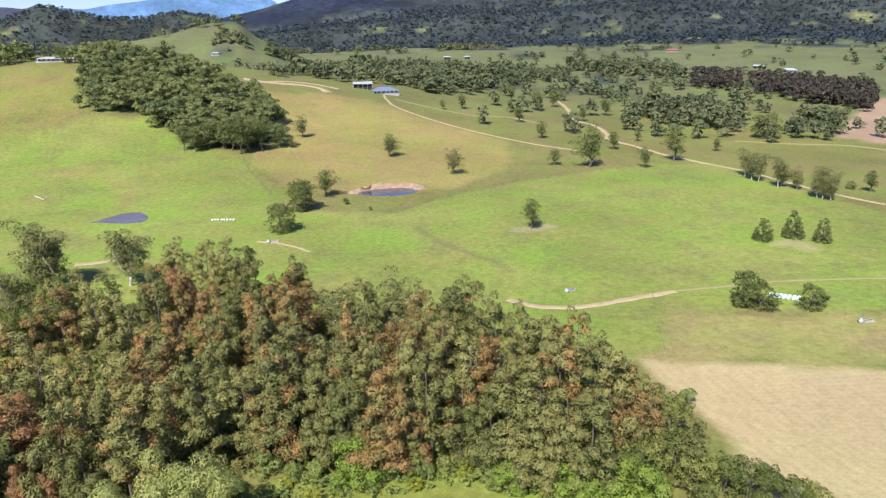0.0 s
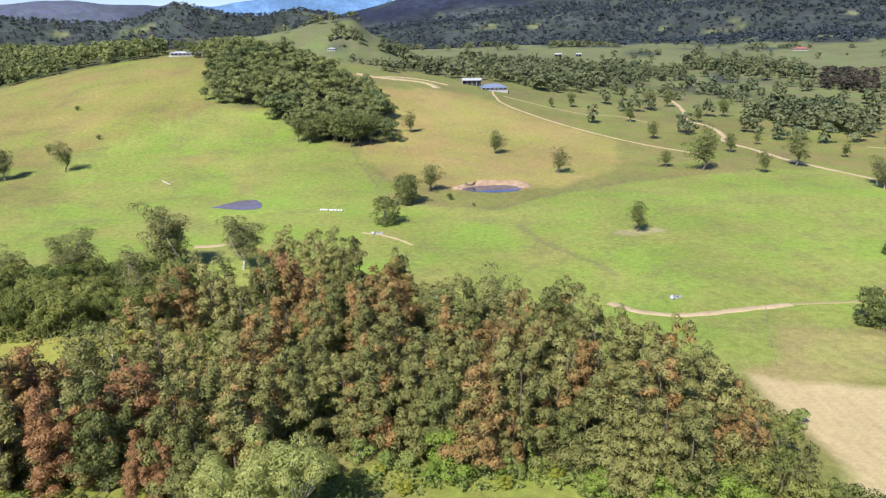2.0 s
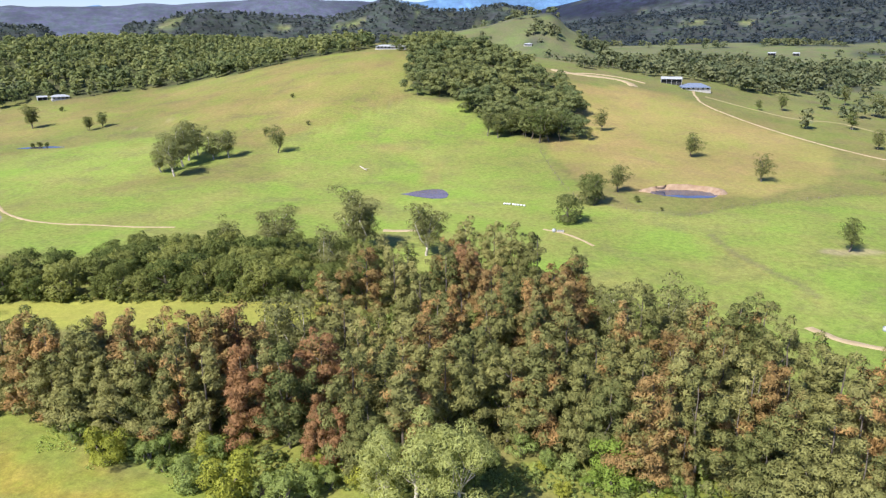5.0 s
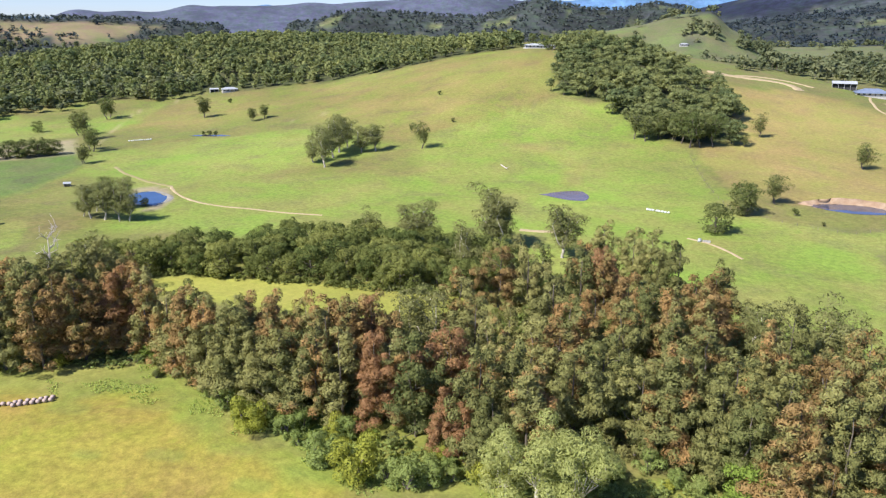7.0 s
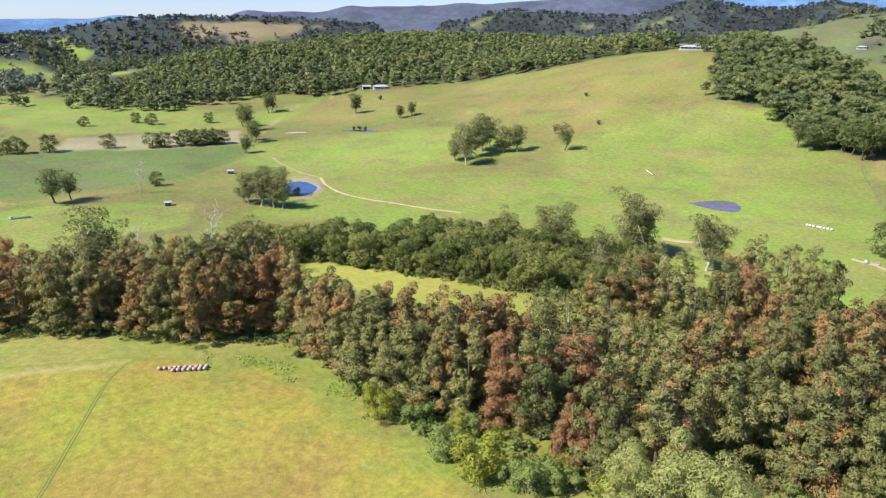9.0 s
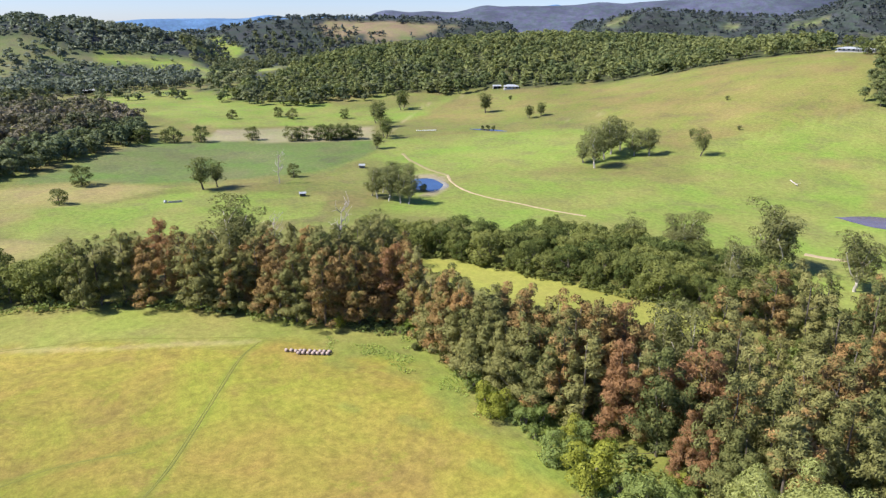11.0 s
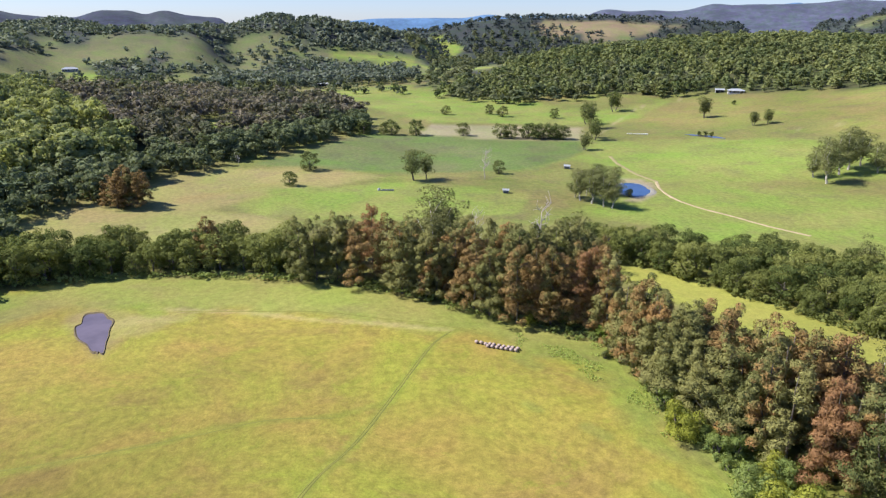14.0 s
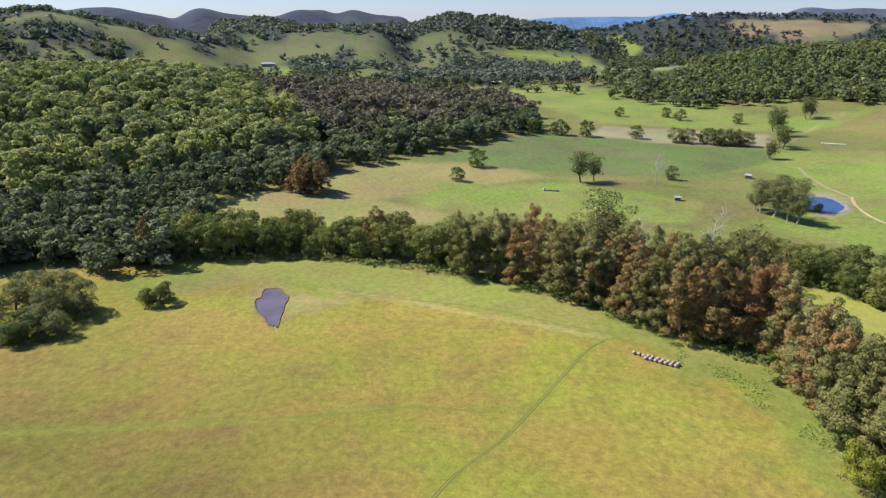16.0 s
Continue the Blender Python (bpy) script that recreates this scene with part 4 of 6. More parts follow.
OAK_MIXED_MIDDLE = [
    (-77.9, 130.3, 26), (-103.1, 154.7, 26), (-94.6, 113.8, 24), (-115.4, 112.1, 26), (-111.6, 105.3, 24), (-133.1, 111.7, 26),
    (-145.1, 99.6, 25), (-149.4, 101.6, 26), (-161.3, 100.0, 24), (-176.3, 103.0, 26), (-216.8, 86.1, 26), (-215.7, 73.5, 26),
    (-218.6, 66.6, 26), (-217.7, 60.4, 23), (-229.8, 54.1, 26),
]
OAK_BROWN_EAST = [
    (43.2, 133.6, 20), (39.3, 137.7, 22), (34.2, 130.8, 20), (11.8, 143.7, 26), (7.9, 141.4, 26), (-5.1, 170.1, 26),
    (-5.6, 131.2, 14), (-7.8, 146.5, 26), (-11.4, 154.3, 26), (-12.3, 130.3, 26), (-44.2, 196.6, 26), (-42.2, 180.4, 26),
    (-41.6, 174.2, 26), (-47.3, 183.7, 26), (-47.1, 162.3, 26), (-63.2, 179.4, 26), (-75.3, 190.2, 26), (-64.0, 137.8, 26),
    (-106.9, 181.5, 26), (-85.7, 122.9, 22), (-111.0, 126.1, 26),
]
OAK_BROWN_MIDDLE = [
    (-112.8, 119.8, 26), (-112.7, 118.2, 26), (-119.0, 117.9, 26), (-125.1, 115.7, 26), (-130.4, 109.2, 26), (-137.8, 107.3, 26),
    (-154.6, 100.9, 26), (-181.3, 102.9, 26), (-191.0, 107.2, 26), (-187.4, 99.2, 26), (-187.0, 89.2, 26), (-195.7, 87.3, 26),
    (-191.0, 79.5, 26), (-203.6, 69.2, 24), (-216.8, 70.9, 26), (-237.1, 48.0, 26), (-238.6, 36.6, 24), (-270.8, -15.0, 20),
    (-274.8, -88.3, 17), (-259.5, -102.9, 18),
]
GUM_BELT = [
    (-15.9, 199.1, 25), (-29.8, 188.6, 22), (-118.2, 250.8, 23), (-144.9, 244.7, 24), (-148.1, 245.7, 27), (-140.4, 211.8, 20),
    (-106.2, 145.3, 22), (-173.4, 230.0, 19), (-181.0, 230.4, 18), (-113.0, 142.0, 22), (-197.8, 222.0, 17), (-120.3, 124.3, 22),
    (-236.2, 119.8, 22), (-250.0, 72.1, 26), (-251.6, 70.9, 29), (-243.0, 65.6, 24),
]
OAK_RUST_BELT = [
    (-79.6, 196.0, 26), (-72.6, 110.2, 15), (-84.1, 120.8, 26), (-77.4, 110.5, 17), (-97.8, 113.1, 18), (-98.5, 111.8, 24),
    (-111.3, 125.6, 26), (-183.7, 100.2, 26), (-251.9, 44.7, 26),
]
PALE = [
    (-43.3, 105.9, 19), (-51.8, 104.3, 20), (-57.9, 103.1, 15),
]
CLUMP = [
    (-213.1, -105.1, 11), (-207.0, -105.3, 9), (-214.6, -112.4, 13), (-194.0, -105.3, 8), (-203.9, -111.8, 12), (-214.2, -121.8, 13),
    (-195.7, -111.6, 9), (-192.6, -109.9, 5), (-210.9, -125.9, 10), (-201.0, -128.4, 12),
]
BUSH_OLIVE = [
    (-64.4, 108.4, 9.5), (-87.1, 92.6, 10.7), (-101.2, 101.7, 6.4), (-120.3, 91.6, 9.3),
]
BUSH_GREEN = [
    (60.7, 157.4, 4.7), (19.8, 123.1, 5.3), (8.5, 127.2, 4.1), (4.0, 137.8, 5.8), (0.2, 137.9, 7.2), (-5.9, 129.5, 5.5),
    (-10.6, 127.6, 5.5), (-27.3, 128.1, 4.8), (-32.2, 128.2, 4.1), (-38.7, 130.4, 6.8), (-70.8, 103.1, 4.1), (-73.9, 99.5, 6.0),
    (-76.9, 96.0, 7.9), (-82.2, 95.4, 5.3), (-100.1, 102.3, 5.7), (-97.3, 92.1, 8.0), (-110.8, 99.4, 5.7), (-112.5, 96.0, 5.6),
    (-133.9, 95.7, 5.8), (-141.8, 97.4, 3.7), (-150.3, 99.2, 3.1), (-162.4, 95.6, 2),
]
BUSH_LIME = [
    (40.0, 115.9, 10), (36.1, 121.8, 10), (32.5, 115.7, 9), (29.9, 119.4, 11), (27.1, 115.5, 8), (24.4, 119.0, 10),
    (14.2, 125.1, 8.1), (-17.8, 127.8, 10.8), (-114.5, 101.4, 5.1),
]
ROUND_BELT = [
    (71.5, 114.4, 7), (67.9, 115.1, 8), (64.1, 118.5, 8), (60.2, 114.2, 6), (60.2, 119.9, 9), (56.5, 122.0, 9),
    (49.0, 113.3, 8), (50.6, 121.5, 10), (48.9, 130.0, 10), (50.9, 140.9, 12), (41.7, 125.8, 11), (37.3, 122.2, 11),
]
PADDOCK_GUM_EAST = [
    (244.2, 393.5, 12.9), (209.7, 536.4, 10.7), (163.9, 495.1, 23.8), (135.8, 468.7, 13.7), (162.0, 584.5, 9.3), (172.1, 662.3, 13.0),
    (131.8, 541.5, 14.3), (170.2, 739.5, 19.0), (99.3, 472.8, 27.0), (136.8, 693.8, 14.7), (77.1, 478.1, 12.0), (125.2, 798.8, 18.5),
    (82.0, 586.3, 14.9), (102.2, 767.6, 20.8), (42.1, 324.3, 15.2), (72.2, 667.8, 15.2), (80.2, 824.3, 19.0), (20.8, 724.4, 15.7),
    (7.3, 446.2, 16.4), (0.7, 703.5, 9.8), (-36.0, 491.7, 15.8), (-64.4, 385.9, 16.3),
]
PADDOCK_GUM_MIDDLE = [
    (-105.1, 529.3, 16.3), (-71.4, 355.1, 16.3), (-107.1, 498.5, 8.8), (-289.3, 383.2, 17.4), (-319.9, 412.2, 7.3), (-489.7, 419.7, 11.6),
    (-487.2, 417.2, 12.6), (-489.5, 406.0, 11.9), (-490.0, 405.6, 11.1), (-557.2, 407.2, 19.1), (-560.7, 409.5, 17.9), (-706.0, 449.2, 17.2),
    (-653.6, 371.5, 19.2), (-647.9, 365.0, 20.9), (-503.6, 269.8, 18.1), (-514.6, 273.5, 15.3), (-564.0, 295.5, 22.5), (-467.9, 243.6, 13.5),
    (-633.4, 329.5, 12.4), (-467.2, 242.2, 12.0), (-589.7, 305.7, 20.9), (-399.4, 97.3, 20.0), (-403.0, 106.0, 16.0),
]
PADDOCK_ROUND = [
    (237.3, 401.4, 4.9), (123.9, 220.3, 8.9), (106.7, 221.1, 9.6), (103.4, 225.4, 12.7), (273.0, 596.9, 22.1), (-74.3, 358.2, 15.8),
    (-76.6, 320.7, 14.2), (-636.6, 295.0, 9.9), (-753.6, 290.9, 11.2), (-659.6, 250.3, 11.0), (-408.4, 153.9, 8.6), (-679.0, 243.6, 10.1),
    (-556.4, 177.1, 11.5), (-683.6, 199.1, 9.4), (-563.2, 138.8, 13.1), (-566.2, 119.0, 12.5), (-566.9, 112.4, 10.3), (-567.9, 96.2, 11.5),
    (-438.1, 40.0, 11.5), (-399.0, 24.5, 8.6), (-547.8, -49.9, 9.0),
]
AVENUE_GUM = [
    (211.8, 374.9, 15.4), (209.3, 379.0, 17.5), (207.6, 381.8, 16.6), (206.9, 403.2, 14.2), (201.3, 411.1, 15.1), (198.0, 408.2, 17.3),
    (193.5, 424.2, 16.3), (192.1, 430.9, 16.8), (192.2, 441.2, 16.8),
]
CONIFER = [
    (167.3, 298.1, 10.9), (158.0, 305.8, 12.5), (142.9, 302.2, 10.1),
]
GROVE_GUM = [
    (-313.6, 363.3, 18.4), (-331.8, 375.4, 11.9), (-320.6, 356.7, 17.2), (-337.8, 361.3, 22.2), (-334.9, 349.6, 24.8), (-328.1, 336.9, 24.2),
    (-317.0, 317.5, 25.3), (-331.7, 322.2, 17.6),
]
POND_GUM = [
    (-312.2, 179.9, 15.6), (-337.6, 192.4, 16.7), (-316.2, 177.0, 18.1), (-346.5, 190.0, 16.3), (-324.1, 174.5, 19.9), (-343.0, 180.9, 15.4),
    (-332.3, 171.8, 17.1), (-339.4, 172.0, 12.7),
]
ROW_TREE = [
    (-516.0, 248.3, 11.4), (-520.8, 245.5, 12.4), (-520.7, 239.4, 12.3), (-525.9, 235.7, 12.8), (-526.0, 228.7, 12.8), (-531.3, 224.4, 12.8),
    (-534.3, 210.7, 11.9), (-537.5, 203.1, 12.3),
]
LEFT_GUM = [
    (-370.3, -49.4, 16.7), (-367.0, -56.4, 20.1), (-367.9, -64.0, 15.1), (-364.0, -52.0, 17.5), (-371.5, -58.5, 18.5), (-362.5, -60.0, 16.0),
]
BUSH_BIG = [
    (-219.1, -84.8, 7.4), (-191.7, -114.3, 8.4),
]
BUSH_FIELD = [
    (531.6, 1426.1, 5.3), (-38.1, 358.6, 2), (-52.2, 369.7, 3.7), (-307.2, 446.9, 3.4), (-361.5, 505.0, 3.8), (-601.0, 471.9, 4.5),
    (-332.7, 201.5, 4.5), (-479.5, 353.0, 4.2), (-483.0, 350.0, 3.6), (-475.5, 356.5, 3.8), (-161.4, 94.3, 2.5),
]
DEAD_PALE = [
    (73.3, 668.3, 11.5), (-250.4, 111.8, 24), (-395.8, 140.0, 18.8), (-262.1, 89.5, 18), (-452.3, -2.7, 8.0),
]
WOOD_GUM = [
    (-115.8, 500.3, 15.4), (-123.8, 485.1, 21.6), (-130.6, 480.1, 22.2), (-136.2, 475.6, 24.7), (-144.0, 481.8, 24.6), (-151.9, 488.0, 18.7),
    (-159.1, 491.4, 18.4), (-160.5, 482.6, 19.3), (-165.6, 473.0, 17.8), (-174.2, 474.7, 18.3),
]
RIDGE_TREE = [
    (-343.7, 670.8, 12.6), (-359.4, 690.4, 14.0), (-388.0, 718.7, 13.5), (-399.1, 676.1, 11.7),
]
HILL_FOREST = [(-829, 223), (-766, 312), (-731, 431), (-689, 449), (-680, 506), (-608, 548), (-558, 588), (-477, 606), (-432, 650), (-383, 699), (-904, 1380), (-1004, 1309), (-1191, 1142), (-1351, 947), (-1448, 791), (-1065, 441)]
WOOD_BY_HOUSE = [(-341, 674), (-270, 533), (-227, 539), (-175, 481), (-142, 475), (-108, 498), (-132, 590), (-190, 673), (-269, 722), (-349, 777)]
LEFT_FOREST = [(-294, -194), (-334, -181), (-356, -153), (-421, -86), (-448, -55), (-523, -80), (-651, -148), (-923, -306), (-583, -359)]
RIVERSIDE_LEFT = [(-235, -159), (-246, -150), (-265, -147), (-254, -113), (-265, -94), (-305, -86), (-334, -107), (-373, -77), (-424, -39), (-489, 26), (-585, 107), (-655, 116), (-532, 20), (-455, -49), (-417, -85), (-351, -156), (-294, -194)]
RIVERSIDE_EDGE = [(-248, -165), (-254, -142), (-242, -110), (-257, -91), (-275, -92), (-273, -121), (-277, -153), (-269, -177)]
BROWN_FOREST = [(-453, -56), (-528, 20), (-654, 113), (-808, 94), (-826, 5), (-960, -69), (-945, -170), (-651, -148), (-523, -80)]
DARK_BELT = [(-979, -60), (-996, 68), (-1014, 250), (-1144, 288), (-1124, 79), (-1100, -31)]
FARM_TREES = [(-788, 232), (-744, 271), (-713, 359), (-758, 397), (-711, 454), (-701, 526), (-795, 540), (-909, 458), (-925, 353), (-861, 268)]
FARM_TREES_LEFT = [(-956, 236), (-887, 292), (-1022, 337), (-1111, 293)]
BELT_BEHIND_HOUSE = [(-171, 742), (-133, 788), (-104, 785), (-58, 826), (-10, 794), (33, 833), (86, 1065), (63, 1229), (-74, 1223), (-191, 1186), (-182, 792)]
VALLEY_BELT = [(97, 1221), (205, 1149), (192, 1069), (99, 1034)]
VALLEY_ROW = [(215, 1268), (314, 1252), (382, 1159), (352, 1065), (311, 1115), (215, 1211)]
RED_BELT_A = [(391, 905), (430, 779), (439, 724), (557, 922), (525, 1002), (465, 1084)]
RED_BELT_B = [(340, 988), (391, 941), (449, 1087), (400, 1142)]
MID_BELT_A = [(185, 711), (264, 626), (306, 726), (224, 838)]
MID_BELT_B = [(278, 590), (319, 570), (396, 694), (341, 693)]
MID_BELT_C = [(210, 1232), (367, 1093), (413, 1224), (253, 1364)]
WEST_HILLTOP = [(-1367, -5), (-1399, 132), (-1446, 228), (-1617, 402), (-1884, 562), (-1633, 238)]
NORTH_SLOPE = [(-1515, 501), (-945, 541), (-942, 638), (-1657, 914), (-1838, 610)]
DARK_FLATS = [(-599, -97), (-823, -43), (-1031, -68), (-1014, -156)]
KNOLL_TREES = [(-606, 1535), (-330, 1122), (-245, 1214), (-263, 1361), (-329, 1184), (-603, 1536)]

RIVER_GLADE = [(-558, -54), (-591, -19), (-615, 13), (-578, 12), (-562, -18), (-541, -45)]

# ---- trees by the river ----
OAK_LABELS = {
    "green": "tall olive-green river oak with drooping foliage in the river belt",
    "mixed": "tall river oak, green with patches of brown dying foliage",
    "brown": "tall river oak with brown seeding foliage in the river belt",
    "rust": "river oak with rust-red dying foliage among green trees",
}
oaks = {}
for tint, leaves in (("green", OAK_GREEN), ("mixed", OAK_MIXED), ("brown", OAK_BROWN), ("rust", OAK_RUST)):
    oaks[tint] = [tree("river_oak", OAK_LABELS[tint], "tree", "oak", 26, leaves, BARK, 10 + i) for i in range(4 if tint != "rust" else 2)]
gums = [tree("gum_tree", "open-crowned gum tree with pale trunk and limbs", "tree", "gum", 25, GUM, PALE_BARK, 30 + i) for i in range(4)]
rounds = [tree("rainforest_tree", "dense dark green broad-leaved tree on the river bank", "tree", "round", 14, RAINFOREST, BARK, 40 + i, 0.95) for i in range(4)]
paddock_rounds = [tree("shade_tree", "round dark green shade tree standing alone in pasture", "tree", "round", 14, PADDOCK_LEAF, BARK, 50 + i, 0.7) for i in range(3)]
paddock_gums = [tree("paddock_tree", "single grey-green gum tree standing in open pasture", "tree", "gum", 14, PADDOCK_LEAF, BARK, 55 + i, 0.5) for i in range(4)]
pales = [tree("silver_tree", "spreading pale silver-green tree at the edge of the belt", "tree", "pale", 20, PALE_LEAF, PALE_BARK, 60 + i) for i in range(2)]
cones = [tree("conifer", "dark green cone-shaped conifer on bare earth in pasture", "tree", "cone", 12, PADDOCK_LEAF, BARK, 65 + i) for i in range(2)]
bushes = {
    "olive": [tree("shrub", "rounded olive-yellow shrub at the edge of the belt", "shrub", "bush", 6, OLIVE_LEAF, BARK, 70 + i, 1.6) for i in range(2)],
    "green": [tree("shrub", "leafy green shrub at the foot of the river trees", "shrub", "bush", 5, LUSH, BARK, 75 + i) for i in range(3)],
    "lime": [tree("shrub", "bright lime-green leafy shrub beside the river trees", "shrub", "bush", 6, LIME_LEAF, BARK, 80 + i, 1.4) for i in range(2)],
    "dark": [tree("shrub", "low dark green shrub alone in the grass", "shrub", "bush", 4, PADDOCK_LEAF, BARK, 85, 0.6)],
}
clumps = [tree("river_tree", "broad grey-olive tree leafy to the ground by the river", "tree", "round", 14, CLUMP_LEAF, BARK, 95 + i, 1.3) for i in range(2)]
plant(clumps, CLUMP, "clump of trees by the river", 31, 14, 1.15)
for source in clumps:
    drop_thing(source)
OAK_GREEN_AT = OAK_GREEN_EAST + OAK_GREEN_MIDDLE + OAK_GREEN_WEST
OAK_MIXED_AT = OAK_MIXED_EAST + OAK_MIXED_MIDDLE
OAK_BROWN_AT = OAK_BROWN_EAST + OAK_BROWN_MIDDLE
plant(oaks["green"], OAK_GREEN_AT, "river oaks", 1, 26, 1.1)
plant(oaks["mixed"], OAK_MIXED_AT, "river oaks", 2, 26, 1.1)
plant(oaks["brown"], OAK_BROWN_AT, "river oaks", 3, 26, 1.1)
plant(oaks["rust"], OAK_RUST_BELT, "river oaks", 4, 26)
plant(gums, GUM_BELT, "gums in the river belt", 5, 25, 1.2)
plant(pales, PALE, "silver trees", 6, 20)
plant(rounds, ROUND_BELT, "river bank trees", 7, 14)
plant(bushes["olive"], BUSH_OLIVE, "shrubs by the river", 8, 6)
plant(bushes["green"], BUSH_GREEN, "shrubs by the river", 9, 5)
plant(bushes["lime"], BUSH_LIME, "shrubs by the river", 10, 6)
plant(bushes["dark"], BUSH_FIELD, "shrubs in the paddocks", 11, 4)
bushes["big"] = [tree("shrub", "large rounded dark green shrub near the pool", "shrub", "bush", 6, RAINFOREST, BARK, 88 + i, 4.0) for i in range(2)]
plant(bushes["big"], BUSH_BIG, "large shrubs", 28, 6, 1.5)
plant(paddock_gums, PADDOCK_GUM_EAST + PADDOCK_GUM_MIDDLE, "paddock trees", 12, 14, 1.3)
plant(paddock_rounds, PADDOCK_ROUND, "shade trees", 13, 14, 1.25)
plant(gums, AVENUE_GUM, "row of gums along the road", 14, 25)
plant(cones, CONIFER, "three conifers", 15, 12)
grove = [tree("gum_tree", "grey-olive gum tree with pale limbs in a small grove", "tree", "gum", 25, CLUMP_LEAF, PALE_BARK, 34 + i) for i in range(2)]
plant(grove, GROVE_GUM, "grove on the slope", 16, 25, 1.3)
plant(grove, POND_GUM, "grove by the blue pond", 17, 25, 1.3)
plant(paddock_gums, WOOD_GUM, "gums at the foot of the hillside wood", 29, 14, 1.1)
plant(paddock_rounds, RIDGE_TREE, "trees beside the ridge house", 30, 14, 1.1)
plant(paddock_rounds, ROW_TREE, "row of trees by the fallow field", 18, 14, 1.4)
plant(oaks["brown"][:2], LEFT_GUM, "brown trees at the field's edge", 19, 26, 1.35)

# lower trees that fill the belts between the tall ones
TALL = np.array([p[:2] for p in OAK_GREEN_AT + OAK_MIXED_AT + OAK_BROWN_AT + OAK_RUST_BELT + GUM_BELT + PALE])
MAIN_BELT = [(36, 118), (20, 126), (0, 136), (-22, 134), (-40, 132), (-60, 122), (-90, 112), (-118, 108), (-150, 108), (-178, 106), (-205, 86), (-228, 62), (-250, 26), (-268, 40),
             (-240, 92), (-212, 106), (-180, 114), (-150, 122), (-128, 130), (-112, 158), (-112, 182), (-132, 232), (-72, 226), (-45, 203), (-17, 194), (12, 172), (28, 158), (36, 136)]
BANK_BELT = [(-237, 138), (-225, 149), (-194, 164), (-170, 175), (-146, 184), (-123, 194), (-115, 222), (-150, 231), (-183, 224), (-205, 220), (-234, 178), (-262, 152), (-262, 110), (-244, 100), (-232, 116)]
WEST_BELT = [(-259, -3), (-267, -38), (-263, -76), (-256, -96), (-262, -108), (-290, -98), (-290, -40), (-284, 0), (-268, 40), (-254, 20)]


def fill(poly, gap, low, high, seed, clear=0.0):
    x, y = scatter(poly, gap, seed)
    rng = np.random.default_rng(seed)
    spots = []
    for a, b in zip(x, y):
        if not clear or np.min(np.hypot(TALL[:, 0] - a, TALL[:, 1] - b)) > clear:
            spots.append((float(a), float(b), float(rng.uniform(low, high))))
    return spots


inner = fill(MAIN_BELT, 10.5, 12, 18, 21, 4.5)
light_oaks = [tree("river_oak", OAK_LABELS["green"], "tree", "oak", 26, OAK_GREEN, BARK, 90 + i, 0.35) for i in range(2)]
plant(light_oaks, inner[::2], "river oaks", 22, 26)
plant(rounds, [(x, y, h * 0.6) for x, y, h in inner[1::2]], "river bank trees", 23, 14)
plant(rounds, fill(BANK_BELT, 6.9, 7, 15, 24), "river bank trees", 25, 14)
plant(rounds, fill(WEST_BELT, 6.8, 8, 16, 26), "river bank trees", 27, 14)
NEAR_EDGE = [(-196, 84), (-176, 106), (-150, 104), (-124, 104), (-92, 108), (-62, 118), (-30, 128), (0, 134), (22, 128), (44, 112), (50, 104), (30, 112), (4, 126), (-30, 118), (-62, 106), (-92, 95), (-126, 92), (-152, 97), (-170, 98), (-190, 78)]
edge = fill(NEAR_EDGE, 6.2, 1.6, 4.2, 28)
plant(bushes["green"], edge[::3], "shrubs by the river", 32, 5)
plant(bushes["olive"], edge[1::3], "shrubs by the river", 33, 6)
plant(bushes["lime"], edge[2::6], "shrubs by the river", 34, 6)
plant(bushes["green"], edge[5::6], "shrubs by the river", 35, 5)
for kind in (*oaks.values(), light_oaks, gums, grove, rounds, paddock_rounds, paddock_gums, pales, cones, *bushes.values()):
    for source in kind:
        drop_thing(source)
for x, y, h in DEAD_PALE:
    dead = bare_tree("dead_tree", "bleached leafless dead tree with crooked branches", h, int(x * 7) % 1000 + 1000, DEAD_WOOD)
    dead.matrix_basis = pose(x, y, float(height(x, y)))

# ---- undergrowth along the edge of the belt ----
UNDER_BELT = [(-120, 120), (-90, 122), (-60, 132), (-20, 142), (20, 138), (34, 128), (24, 160), (-20, 184), (-70, 210), (-110, 200), (-108, 150)]
FAR_FOOT = [(-238, 136), (-226, 148), (-195, 162), (-170, 173), (-146, 182), (-122, 192), (-124, 197), (-148, 187), (-172, 178), (-196, 167), (-228, 153), (-242, 140)]
LINE_FOOT = [(-268, -92), (-268, -40), (-257, 0), (-245, 34), (-219, 62), (-192, 83), (-188, 79), (-215, 57), (-240, 30), (-253, -2), (-263, -40), (-262, -90)]
wood("undergrowth", "lush green vines and low shrubs at the edge of the belt", *scatter(NEAR_EDGE, 2.3, 71), 0.6, 2.2, LUSH, 71, 40, False, 0.9)
wood("undergrowth", "shaded green understorey beneath the river trees", *scatter(UNDER_BELT, 5.0, 72), 2.0, 5.0, LUSH, 72, 34, False, 0.8)
wood("undergrowth", "low green weeds at the foot of the river bank trees", *scatter(FAR_FOOT, 2.4, 73), 1.3, 3.4, RAINFOREST, 73, 26, False, 1.0)
wood("undergrowth", "low green weeds along the paddock's edge", *scatter(LINE_FOOT, 2.6, 74), 1.0, 3.0, LUSH, 74, 24, False, 1.0)

